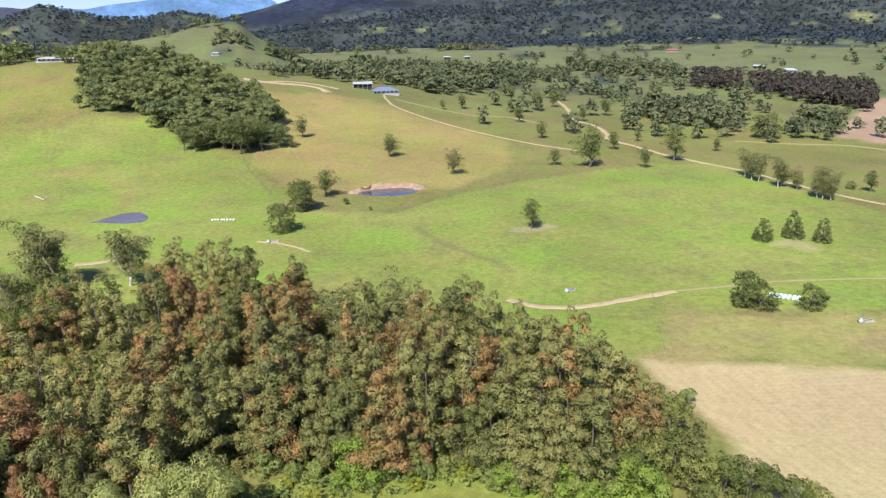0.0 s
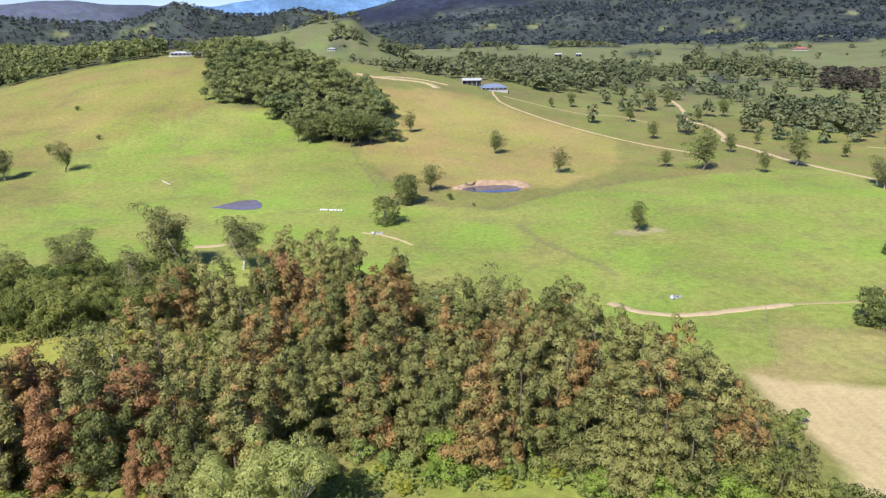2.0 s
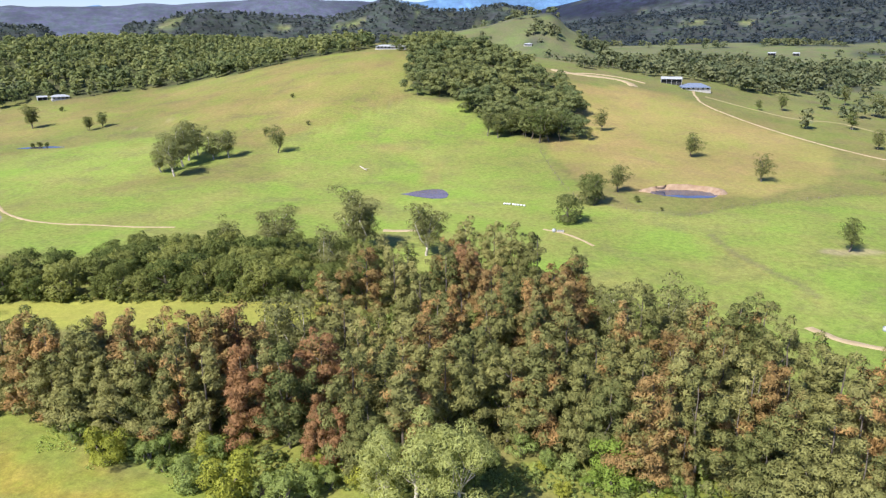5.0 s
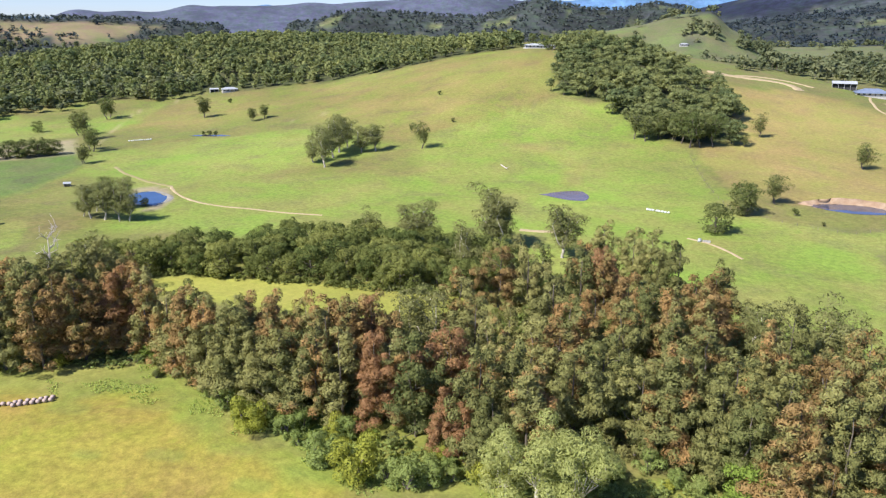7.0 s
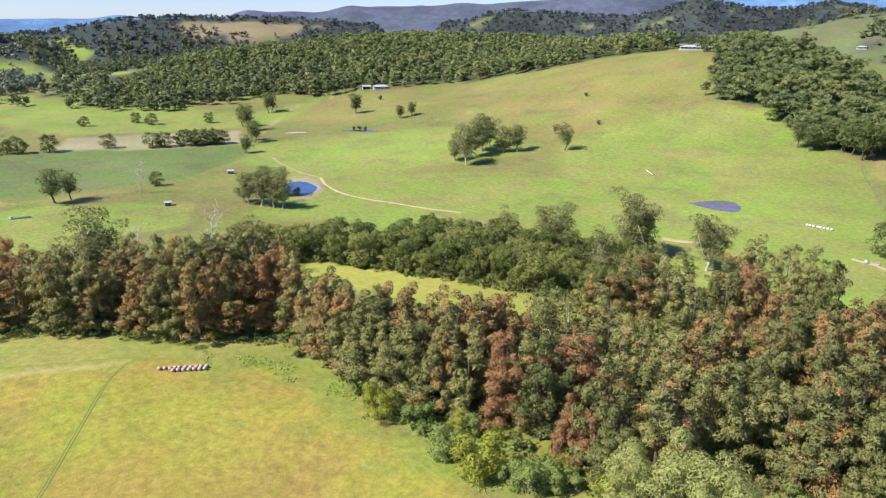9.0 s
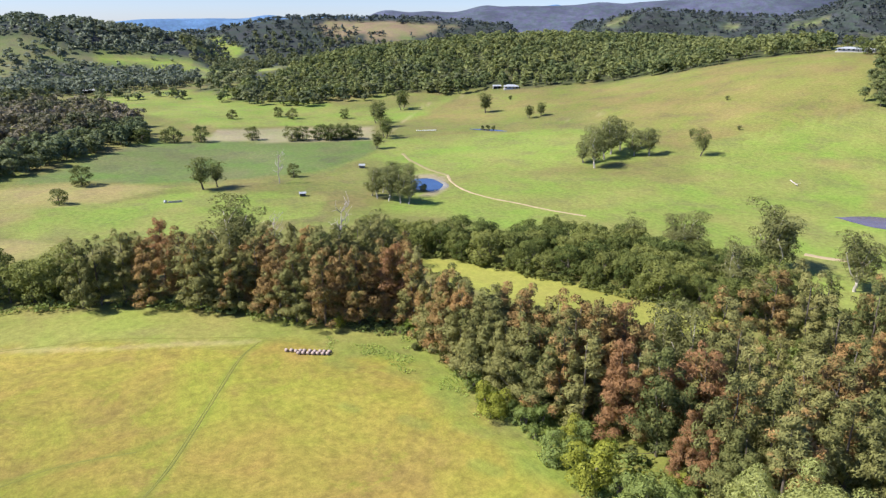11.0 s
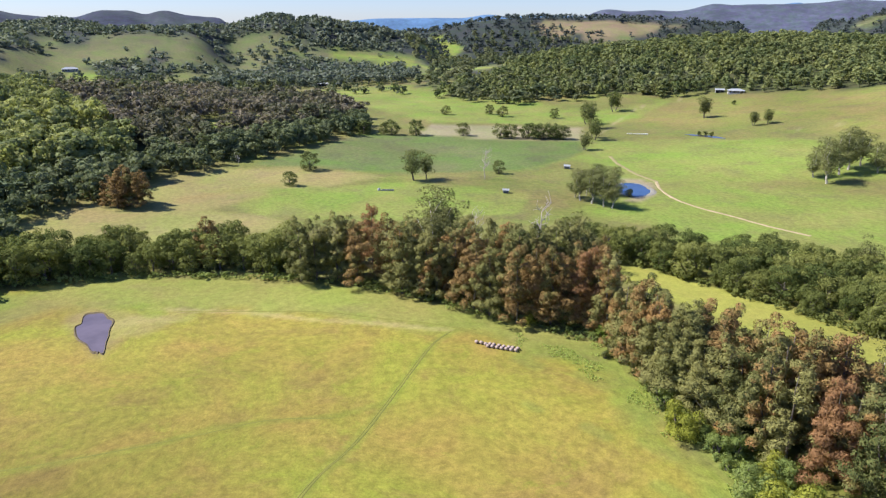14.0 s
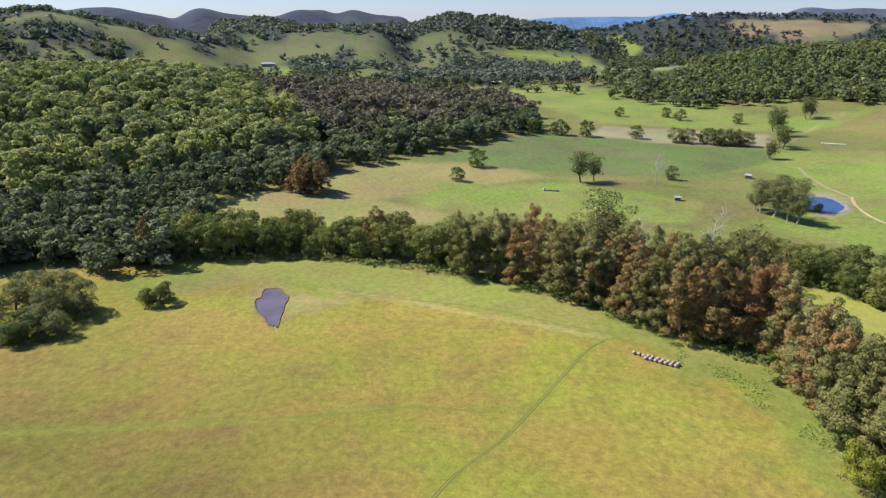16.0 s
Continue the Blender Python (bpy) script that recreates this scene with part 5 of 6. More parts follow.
# low weeds creeping from the belt into the paddock
WEED_STRIP = [(-188, 78), (-170, 98), (-152, 97), (-126, 92), (-92, 95), (-62, 106), (-58, 98), (-90, 86), (-122, 82), (-146, 84), (-162, 84), (-178, 68)]
weed_x, weed_y = scatter(WEED_STRIP, 0.8, 85)
patchy = np.array([noise.noise(Vector((p / 13, q / 13, 2.0))) + 0.5 * noise.noise(Vector((p / 4, q / 4, 5.0))) for p, q in zip(weed_x, weed_y)]) > 0.16
wood("weeds", "low blue-green weeds creeping into the golden paddock", weed_x[patchy], weed_y[patchy], 0.2, 0.5, WEED_LEAF, 87, 12, False, 0.9, 4, 0.3)

# ---- woods on the hills and in the distance ----
wood("hill_forest", "olive-green gum forest on the hillside", *scatter(HILL_FOREST, 13.5, 31), 9, 18, SLOPE_WOODS, 31, 90, spread=0.36, lobes_each=11)
wood("hillside_wood", "dense green wood beside the ridge house", *scatter(WOOD_BY_HOUSE, 11, 32), 9, 19, SLOPE_WOODS, 32, 560, spread=0.36, lobes_each=13)
wood("valley_forest", "dark olive forest on the valley side", *scatter(LEFT_FOREST, 11.5, 33), 11, 23, WOODS, 33, 330, spread=0.34, lobes_each=13, skirt=0.16)
wood("riverside_wood", "dark green riverside trees below the forest", *outside(*scatter(RIVERSIDE_LEFT, 9.0, 34), RIVER_GLADE), 9, 17, RIVER_WOODS, 34, 260, spread=0.42, lobes_each=12, skirt=0.10)
wood("riverside_wood", "dark green riverside trees at the corner of the golden paddock", *scatter(RIVERSIDE_EDGE, 7.5, 37), 9, 14, RIVER_WOODS, 37, 240, spread=0.45, skirt=0.06)
wood("brown_wood", "greyish brown wood on the river flats", *outside(*scatter(BROWN_FOREST, 13, 35), RIVER_GLADE), 10, 19, BROWN_WOODS, 35, 150, spread=0.36, lobes_each=11)
wood("dark_tree_belt", "long dark belt of river trees far across the valley", *scatter(DARK_BELT, 15, 36), 12, 17, HAZED_WEST_WOODS, 36, 70)
for seed, (poly, gap) in enumerate(((FARM_TREES, 17), (FARM_TREES_LEFT, 17), (BELT_BEHIND_HOUSE, 15), (VALLEY_BELT, 13), (VALLEY_ROW, 12), (MID_BELT_A, 11), (MID_BELT_B, 13), (MID_BELT_C, 17), (KNOLL_TREES, 19), (NORTH_SLOPE, 22), (DARK_FLATS, 20))):
    wood("tree_belt", "belt of grey-green trees between far paddocks", *scatter(poly, gap * 1.12, 40 + seed, 0.85), 8, 21, DARK_WOODS, 40 + seed, 80, spread=0.34, lobes_each=10)
wood("hilltop_wood", "dark green wood over the far hilltop", *scatter(WEST_HILLTOP, 21, 48), 11, 17, HAZED_WEST_WOODS, 48, 26)
for seed, poly in enumerate((RED_BELT_A, RED_BELT_B)):
    wood("tree_belt", "belt of dark reddish-brown river trees", *scatter(poly, 13, 50 + seed), 12, 18, RED_WOODS, 50 + seed, 110)


def distant(seed, count, near, far, low, high, west=False):
    """Distant trees where the far slopes carry wood, and a few strays; west: the hills across the river flats."""
    rng = np.random.default_rng(seed)
    d = np.sqrt(rng.uniform(near ** 2, far ** 2, count))
    a = np.radians(rng.uniform(*((77, 124) if west else (-38, 124)), count))
    x, y = -d * np.sin(a), d * np.cos(a)
    ok = (far_cover(x, y) > 0.5) | (rng.random(count) < 0.04)
    ok &= ~((d < 1700) & (inside_depth(x, y, HILL_FOREST) > -5))
    az = np.degrees(a)
    if not west:
        ok &= (az < 22) | ((az > 22) & (d > 1300) & (az < 77)) | ((az > 77) & (d < 1100))
    return x[ok], y[ok], low, high


wood("scattered_trees", "scattered paddock trees and copses on the far slopes", *distant(61, 9000, 900, 1700, 8, 14), DARK_WOODS, 61, 30, True, 0.5, skirt=0.15)
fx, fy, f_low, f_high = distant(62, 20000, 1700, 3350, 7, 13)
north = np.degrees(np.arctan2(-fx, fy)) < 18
wood("far_trees", "dark woods over the far mountain foot, tinted blue for haze", fx[north], fy[north], f_low, f_high, HAZED_FAR_WOODS, 62, 9, False, 0.6)
wood("far_trees", "grey-green woods over the far foothills with haze in their colour", fx[~north], fy[~north], f_low, f_high, HAZED_FOOTHILL_WOODS, 63, 9, False, 0.6)
wood("far_trees", "patchy olive woods and single trees on the hills across the flats", *distant(66, 19000, 1100, 2700, 6, 10, True), HAZED_WEST_WOODS, 66, 7, False, 0.6, skirt=0.15)
d, a = np.random.default_rng(64).uniform(620, 1150, 90), np.radians(np.random.default_rng(65).uniform(-34, -2, 90))
wood("valley_trees", "scattered gum trees over the valley paddocks", -d * np.sin(a), d * np.cos(a), 10, 18, DARK_WOODS, 64, 80)

# ---- lines of the tracks ----
RIVER_TRACK = [(23, 233), (27, 229), (32, 226), (43, 225), (58, 229), (74, 236), (84, 240)]
RIVER_TRACK_FAINT = [(84, 240), (106, 245), (126, 249), (146, 250), (173, 250)]
HOUSE_TRACK = [(-60, 746), (-55, 719), (-43, 681), (-11, 640), (37, 591), (79, 552), (114, 528)]
VALLEY_ROAD = [(138, 860), (139, 803), (135, 747), (129, 704), (143, 669), (145, 624), (140, 588), (152, 562), (166, 518), (186, 480)]
AVENUE_ROAD = [(186, 480), (201, 452), (211, 418), (222, 388), (240, 356)]
FAR_TRACK = [(-47, 727), (-12, 707), (32, 687), (65, 697), (94, 666)]
DRIVEWAY = [(-194, 709), (-173, 711), (-148, 725), (-126, 730), (-112, 710)]
DRIVEWAY_LOOP = [(-173, 711), (-156, 735), (-129, 746), (-105, 740)]
POND_TRACK = [(-361, 236), (-344, 228), (-320, 222), (-301, 223), (-282, 228), (-262, 233), (-243, 240)]
POND_TRACK_FAINT = [(-439, 248), (-416, 241), (-386, 236), (-361, 236)]
TROUGH_TRACK = [(-84, 305), (-75, 303), (-66, 298), (-57, 290)]
HEDGE_TRACK = [(-151, 274), (-143, 277), (-138, 280), (-130, 285)]
EAST_ROAD = [(243, 585), (281, 567), (319, 553), (342, 518)]

# ---- water ----
def ragged(pond, wave):
    """The uneven outline of a pond: its reach at each angle, about 1."""
    ph = np.random.default_rng(int(abs(pond[0]))).uniform(0, 6, 3)
    return lambda t: 1 + wave * (math.sin(3 * t + ph[0]) + 0.7 * math.sin(5 * t + ph[1]) + 0.5 * math.sin(9 * t + ph[2]))


def still_water(name, label, pond, a, b, taper, material, wave=0.05):
    """A flat sheet of water with a rounded, tapering and slightly ragged outline."""
    turn, reach = radians(pond[4]), ragged(pond, wave)
    verts = [(0, 0, 0)]
    n = 72
    for k in range(n):
        t = 2 * math.pi * k / n
        r = reach(t)
        u, v = a * r * math.cos(t), b * r * math.sin(t) * (1 + taper * math.cos(t))
        verts.append((u * math.cos(turn) - v * math.sin(turn), u * math.sin(turn) + v * math.cos(turn), 0))
    ob = new(name, mesh_of(name, verts, [[0, 1 + k, 1 + (k + 1) % n] for k in range(n)], material))
    ob.location = (pond[0], pond[1], pond_level(pond) - 0.02)
    return tagged(ob, label, "pond", kind="structure")


def margin(name, label, pond, a, b, taper, material, rise, back=False, thin=1.0, wave=0.0):
    """A low ragged rim of bare earth round a pond."""
    rng = np.random.default_rng(int(abs(pond[1])) + 5)
    turn, reach = radians(pond[4]), ragged(pond, wave)
    verts, faces, n = [], [], 80
    ph = rng.uniform(0, 6, 4)
    for k in range(n):
        t = 2 * math.pi * k / n
        wide = 1.10 + 0.10 * math.sin(2 * t + ph[0]) + 0.07 * math.sin(5 * t + ph[1])
        lift = max(0.0, math.sin(t)) ** 0.6 if back else 1.0
        wide = 1 + (wide - 1) * (0.12 + 2.5 * lift) if back else 1 + (wide - 1) * thin
        for s, z in ((0.93, -0.06), (1.0, 0.04), (0.5 + 0.5 * wide, rise * lift), (wide, rise * 0.7 * lift), (wide + 0.12, -0.5)):
            u, v = a * s * reach(t) * math.cos(t), b * s * reach(t) * math.sin(t) * (1 + taper * math.cos(t))
            z += 0.04 * rise * math.sin(11 * t + ph[2] + 4 * s) - (0.4 * max(0.0, -math.sin(t)) if back else 0.0)
            verts.append((u * math.cos(turn) - v * math.sin(turn), u * math.sin(turn) + v * math.cos(turn), z))
    for k in range(n):
        for j in range(4):
            p, q = 5 * k + j, 5 * ((k + 1) % n) + j
            faces.append([p, q, q + 1, p + 1])
    ob = new(name, mesh_of(name, verts, faces, material, True))
    ob.location = (pond[0], pond[1], pond_level(pond))
    return tagged(ob, label, "bank", kind="structure")


DAM, BLUE, PUDDLE, POOL, MUDHOLE = PONDS
still_water("water_dam", "dark blue still water of a farm dam", DAM, 17.5, 9.5, 0.25, DAM_WATER, 0.03)
margin("dam_bank", "bare reddish clay cut round the back of the farm dam", DAM, 17.8, 9.7, 0.25, CLAY, 3.2, back=True)
still_water("water_pond", "deep blue pond beside a grove of gums", BLUE, 17, 9.5, 0.15, BLUE_WATER, 0.07)
margin("pond_margin", "pale grey silt margin of the blue pond", BLUE, 18, 10.2, 0.15, SILT, 0.10)
still_water("water_puddle", "muddy violet-brown shallow water lying in green pasture", PUDDLE, 13, 9.5, 0.85, MUD_WATER, 0.03)
still_water("water_pool", "muddy violet-brown pool in the golden paddock", POOL, 16, 4.2, -0.72, MUD_WATER, 0.10)
margin("pool_margin", "trampled earth rim of the muddy pool", POOL, 16.2, 4.45, -0.72, RED_BANK, 0.20, thin=0.25, wave=0.10)
still_water("water_hole", "small dark water hole in the hillside pasture", MUDHOLE, 15, 4.5, 0.3, DAM_WATER, 0.08)


# ---- tracks ----
def smooth_line(points, step):
    p = [Vector((*q, 0)) for q in points]
    out = []
    for i in range(len(p) - 1):
        a, b, c, d = p[max(i - 1, 0)], p[i], p[i + 1], p[min(i + 2, len(p) - 1)]
        n = max(2, int((c - b).length / step))
        for k in range(n):
            t = k / n
            out.append(0.5 * (2 * b + (c - a) * t + (2 * a - 5 * b + 4 * c - d) * t * t + (3 * b - a - 3 * c + d) * t ** 3))
    return out + [p[-1]]


def track(name, label, points, width, material, lift=0.10):
    """A worn dirt track laid over the land, with uneven edges."""
    line = smooth_line(points, 1.5)
    rng = np.random.default_rng(int(abs(points[0][0])) + 3)
    ph = rng.uniform(0, 6, 4)
    verts, faces = [], []
    for i, p in enumerate(line):
        way = (line[min(i + 1, len(line) - 1)] - line[max(i - 1, 0)]).normalized()
        side = Vector((-way.y, way.x, 0))
        left = width / 2 * (1 + 0.22 * math.sin(i * 0.31 + ph[0]) + 0.15 * math.sin(i * 0.9 + ph[1]))
        right = width / 2 * (1 + 0.22 * math.sin(i * 0.27 + ph[2]) + 0.15 * math.sin(i * 1.1 + ph[3]))
        for s, z in ((-left - 0.4, -0.15), (-left, lift), (0, lift + 0.03), (right, lift), (right + 0.4, -0.15)):
            q = p + side * s
            verts.append((q.x, q.y, z))
    verts = np.array(verts)
    verts[:, 2] += height(verts[:, 0], verts[:, 1])
    for i in range(len(line) - 1):
        for j in range(4):
            a = 5 * i + j
            faces.append([a, a + 1, a + 6, a + 5])
    return tagged(new(name, mesh_of(name, verts, faces, material, True)), label, "track", kind="structure")


track("track_river", "pale dirt farm track curving through green pasture", RIVER_TRACK, 3.0, DIRT)
track("track_river_faint", "faint grassy wheel track through green pasture", RIVER_TRACK_FAINT, 1.4, FAINT_DIRT)
track("track_house", "pale gravel track leading up to the blue-roofed house", HOUSE_TRACK, 2.1, DIRT, 0.15)
track("road_valley", "winding pale dirt road through the valley trees", VALLEY_ROAD, 4.2, DIRT, 0.2)
track("road_avenue", "pale dirt road behind the row of gums", AVENUE_ROAD, 2.6, DIRT, 0.15)
track("track_far", "faint dirt track across dry pasture", FAR_TRACK, 3.0, FAINT_DIRT, 0.15)
track("driveway", "wide pale dirt driveway along the ridge", DRIVEWAY, 8.0, DIRT, 0.2)
track("driveway_loop", "pale dirt loop beside the driveway", DRIVEWAY_LOOP, 3.5, DIRT, 0.25)
track("track_pond", "pale dirt track running from the blue pond", POND_TRACK, 1.4, DIRT)
track("track_pond_faint", "faint dirt track above the blue pond", POND_TRACK_FAINT, 2.2, FAINT_DIRT)
track("track_trough", "short worn dirt track beside a trough", TROUGH_TRACK, 1.3, DIRT)
track("track_hedge", "pale dirt track behind the river trees", HEDGE_TRACK, 3.0, DIRT)
RUT_LINE = [(-190, 57), (-182, 49), (-167, 39), (-150, 28), (-137, 19), (-126, 9), (-117, 3)]
for shift, wide in ((-0.8, 0.42), (0.8, 0.2)):
    track("track_paddock", "dark green wheel rut pressed into golden grass", [(x + 0.55 * shift, y - 0.83 * shift) for x, y in RUT_LINE], wide, RUT_GRASS, 0.03)
track("track_crossing", "faint wheel rut across the golden paddock", [(-143, -99), (-144, -83), (-146, -60), (-147, -39), (-150, -13), (-152, 1), (-149, 16)], 0.28, RUT_GRASS, 0.03)
track("track_rim", "faint wheel rut along the rim of the golden paddock", [(-228, -24), (-221, 2), (-215, 22), (-205, 39), (-196, 55), (-187, 65), (-175, 75)], 0.34, RUT_GRASS, 0.03)
track("road_east", "dirt road along the far paddocks", EAST_ROAD, 4.0, FAINT_DIRT, 0.2)


# ---- buildings ----
WHITE_WALL = worn("white_weatherboard", (0.38, 0.38, 0.37), (0.47, 0.46, 0.45), 0.5)
CREAM_WALL = worn("cream_render", (0.58, 0.53, 0.45), (0.66, 0.61, 0.53), 0.5)
GREY_WALL = worn("grey_shed_steel", (0.42, 0.43, 0.44), (0.52, 0.53, 0.54), 0.5, 0.5)
BLUE_ROOF = worn("blue_grey_steel_roof", (0.15, 0.19, 0.27), (0.21, 0.25, 0.34), 0.4, 0.4, 0.2)
WHITE_ROOF = worn("pale_steel_roof", (0.36, 0.38, 0.40), (0.46, 0.48, 0.50), 0.4, 0.4, 0.2)
RED_ROOF = worn("red_roof", (0.24, 0.085, 0.075), (0.30, 0.12, 0.10), 0.4)
GREY_ROOF = worn("grey_steel_roof", (0.38, 0.40, 0.42), (0.48, 0.50, 0.52), 0.4, 0.4, 0.2)
POST_WOOD = worn("weathered_timber", (0.15, 0.125, 0.10), (0.24, 0.21, 0.17), 2.0)
# near-black colour that stands for the shade inside shed bays
BAY_SHADE = worn("painted_bay_shade", (0.03, 0.03, 0.03), (0.05, 0.05, 0.05), 1.0)
CONCRETE = worn("trough_concrete", (0.30, 0.29, 0.27), (0.40, 0.39, 0.37), 1.5)
GLASS = Nodes("window_glass", 0.05)
GLASS.colour((0.02, 0.025, 0.03))
GLASS.bsdf.inputs["Specular IOR Level"].default_value = 0.6
GLASS = GLASS.mat


def box(bm, x0, x1, y0, y1, z0, z1, bevel=0.0):
    made = bmesh.ops.create_cube(bm, size=1.0, matrix=Matrix.LocRotScale(((x0 + x1) / 2, (y0 + y1) / 2, (z0 + z1) / 2), None, (x1 - x0, y1 - y0, z1 - z0)))
    if bevel:
        edges = {e for v in made["verts"] for e in v.link_edges}
        bmesh.ops.bevel(bm, geom=list(edges), offset=bevel, segments=2, affect="EDGES")


def bm_part(name, bm, material, parent, label="", smooth=False):
    me = bpy.data.meshes.new(name)
    bm.to_mesh(me)
    bm.free()
    if smooth:
        me.polygons.foreach_set("use_smooth", np.ones(len(me.polygons), bool))
    me.materials.append(material)
    return part(name, me, parent, label)


def boxed(name, material, parent, *dims, bevel=0.0, label=""):
    bm = bmesh.new()
    box(bm, *dims, bevel=bevel)
    return bm_part(name, bm, material, parent, label)


def hip_roof(parent, length, width, z, rise, material, over=0.8, gable=False, label="", x=0.0, y=0.0):
    """A steel roof with eaves and ribs; gable or hipped ends."""
    a, b = length / 2 + over, width / 2 + over
    r = a if gable else max(0.5, a - b)
    verts = [(-a, -b, z), (a, -b, z), (a, b, z), (-a, b, z), (-r, 0, z + rise), (r, 0, z + rise)]
    verts += [(vx, vy, vz - 0.18) for vx, vy, vz in verts]
    faces = [[0, 1, 5, 4], [2, 3, 4, 5], [1, 2, 5], [3, 0, 4], [7, 6, 10, 11], [9, 8, 11, 10], [8, 7, 11], [6, 9, 10], [0, 6, 7, 1], [1, 7, 8, 2], [2, 8, 9, 3], [3, 9, 6, 0]]
    roof = part("roof", mesh_of("roof", [(vx + x, vy + y, vz) for vx, vy, vz in verts], faces, material), parent, label)
    bm = bmesh.new()
    box(bm, -r + x, r + x, -0.18 + y, 0.18 + y, z + rise - 0.06, z + rise + 0.08)
    bm_part("ridge_cap", bm, material, roof)
    return roof


def window(parent, x, y, z, w, h):
    """A framed window in a wall that faces -y."""
    frame_ob = boxed("window", WHITE_WALL, parent, x - w / 2 - 0.08, x + w / 2 + 0.08, y - 0.06, y + 0.02, z - 0.08, z + h + 0.08)
    boxed("pane", GLASS, frame_ob, x - w / 2, x + w / 2, y - 0.075, y - 0.055, z, z + h)


def farmhouse(name, label, at, heading, length, width, wall_h, rise, walls, roof, posts=6, gable=False, windows=4):
    """House on a slab: walls, roof, windows, door and a verandah on posts along its front."""
    root = tagged(new(name), label, "house")
    boxed("slab", CONCRETE, root, -length / 2 - 0.5, length / 2 + 0.5, -width / 2 - 2.6, width / 2 + 0.4, -2.5, 0.15)
    boxed("wall", walls, root, -length / 2, length / 2, -width / 2, width / 2, 0.15, wall_h)
    hip_roof(root, length, width, wall_h, rise, roof, gable=gable)
    for i in range(windows):
        x = -length / 2 + length * (i + 0.5) / windows
        if i != windows // 2:
            window(root, x, -width / 2, 1.0, 1.9, 1.3)
    door = boxed("door", POST_WOOD, root, -0.5 + length / windows / 2, 0.5 + length / windows / 2, -width / 2 - 0.05, -width / 2 + 0.02, 0.15, 2.2)
    boxed("door_handle", GREY_WALL, door, 0.3 + length / windows / 2, 0.4 + length / windows / 2, -width / 2 - 0.12, -width / 2 - 0.05, 1.1, 1.2)
    if posts:
        bm = bmesh.new()
        box(bm, -length / 2, length / 2, -width / 2 - 2.7, -width / 2 - 0.02, wall_h - 0.30, wall_h - 0.16)
        bm_part("verandah_roof", bm, roof, root)
        for i in range(posts):
            x = -length / 2 + 0.2 + (length - 0.4) * i / (posts - 1)
            boxed("verandah_post", WHITE_WALL, root, x - 0.07, x + 0.07, -width / 2 - 2.55, -width / 2 - 2.41, 0.15, wall_h - 0.3)
    root.matrix_basis = pose(at[0], at[1], float(height(*at)), 0, 0, heading)
    return root


def shed(name, label, at, heading, length, width, wall_h, rise, walls, roof, bays=3, inside=BAY_SHADE):
    """Steel shed with bays between posts along its front, closed by a panel behind them."""
    root = tagged(new(name), label, "shed")
    boxed("back_wall", walls, root, -length / 2, length / 2, width / 2 - 0.1, width / 2, -1.5, wall_h)
    boxed("side_wall", walls, root, -length / 2, -length / 2 + 0.1, -width / 2, width / 2 - 0.1, -1.5, wall_h)
    boxed("side_wall", walls, root, length / 2 - 0.1, length / 2, -width / 2, width / 2 - 0.1, -1.5, wall_h)
    # added panel behind the bays; the default near-black paints their shade
    boxed("inner_wall", inside, root, -length / 2 + 0.1, length / 2 - 0.1, -width / 2 + 2.0, -width / 2 + 2.1, -1.0, wall_h - 0.1)
    for i in range(bays + 1):
        x = -length / 2 + 0.1 + (length - 0.2) * i / bays
        boxed("post", walls, root, x - 0.1, x + 0.1, -width / 2, -width / 2 + 0.2, -1.5, wall_h)
    hip_roof(root, length, width, wall_h, rise, roof, 0.4, True)
    root.matrix_basis = pose(at[0], at[1], float(height(*at)), 0, 0, heading)
    return root


farmhouse("ridge_house", "long low white house with pale roof on the hilltop", (-362, 690), 4, 34, 9, 2.7, 1.4, WHITE_WALL, WHITE_ROOF, 9, False, 8)
farmhouse("blue_roofed_house", "low house with wide blue-grey steel roof on the ridge", (-60, 758), 14, 27, 15, 2.9, 3.4, CREAM_WALL, BLUE_ROOF, 7, False, 6)
shed("white_shed", "white steel shed with dark open bays behind the house", (-84, 768), 10, 20, 11, 5.0, 2.0, WHITE_WALL, WHITE_ROOF, 4)
farmhouse("forest_edge_house", "small white house at the edge of the hill forest", (-658, 517), 58, 16, 8, 3.0, 1.8, WHITE_WALL, WHITE_ROOF, 4, False, 4)
shed("forest_edge_shed", "small grey shed at the edge of the hill forest", (-676, 510), 58, 9, 7, 3.0, 1.2, GREY_WALL, GREY_ROOF, 2)
farmhouse("tree_farmhouse", "white farmhouse half hidden among dark trees", (-861, 315), 72, 14, 9, 3.2, 2.4, WHITE_WALL, WHITE_ROOF, 4, True, 4)
shed("river_flat_shed", "low farm shed on the bright river flat", (-1027, 118), 84, 14, 9, 3.6, 1.6, GREY_WALL, GREY_ROOF, 3)
shed("river_flat_shed", "low pale farm shed on the bright river flat", (-1022, 140), 80, 10, 7, 3.2, 1.4, GREY_WALL, WHITE_ROOF, 2)
farmhouse("valley_house", "long white house on a far green slope", (-1150, -228), 100, 21, 9, 3.4, 2.6, WHITE_WALL, WHITE_ROOF, 6, False, 6)
farmhouse("red_roofed_house", "far house with a dull red roof among trees", (485, 1534), -15, 26, 12, 3.4, 3.0, CREAM_WALL, RED_ROOF, 5, False, 5)
farmhouse("far_house", "far white house beside dark trees", (551, 1150), -25, 24, 11, 3.4, 2.6, WHITE_WALL, WHITE_ROOF, 5, False, 5)
shed("far_shed", "far pale farm shed in green paddocks", (529, 1206), -25, 20, 10, 4.0, 2.0, WHITE_WALL, WHITE_ROOF, 3)
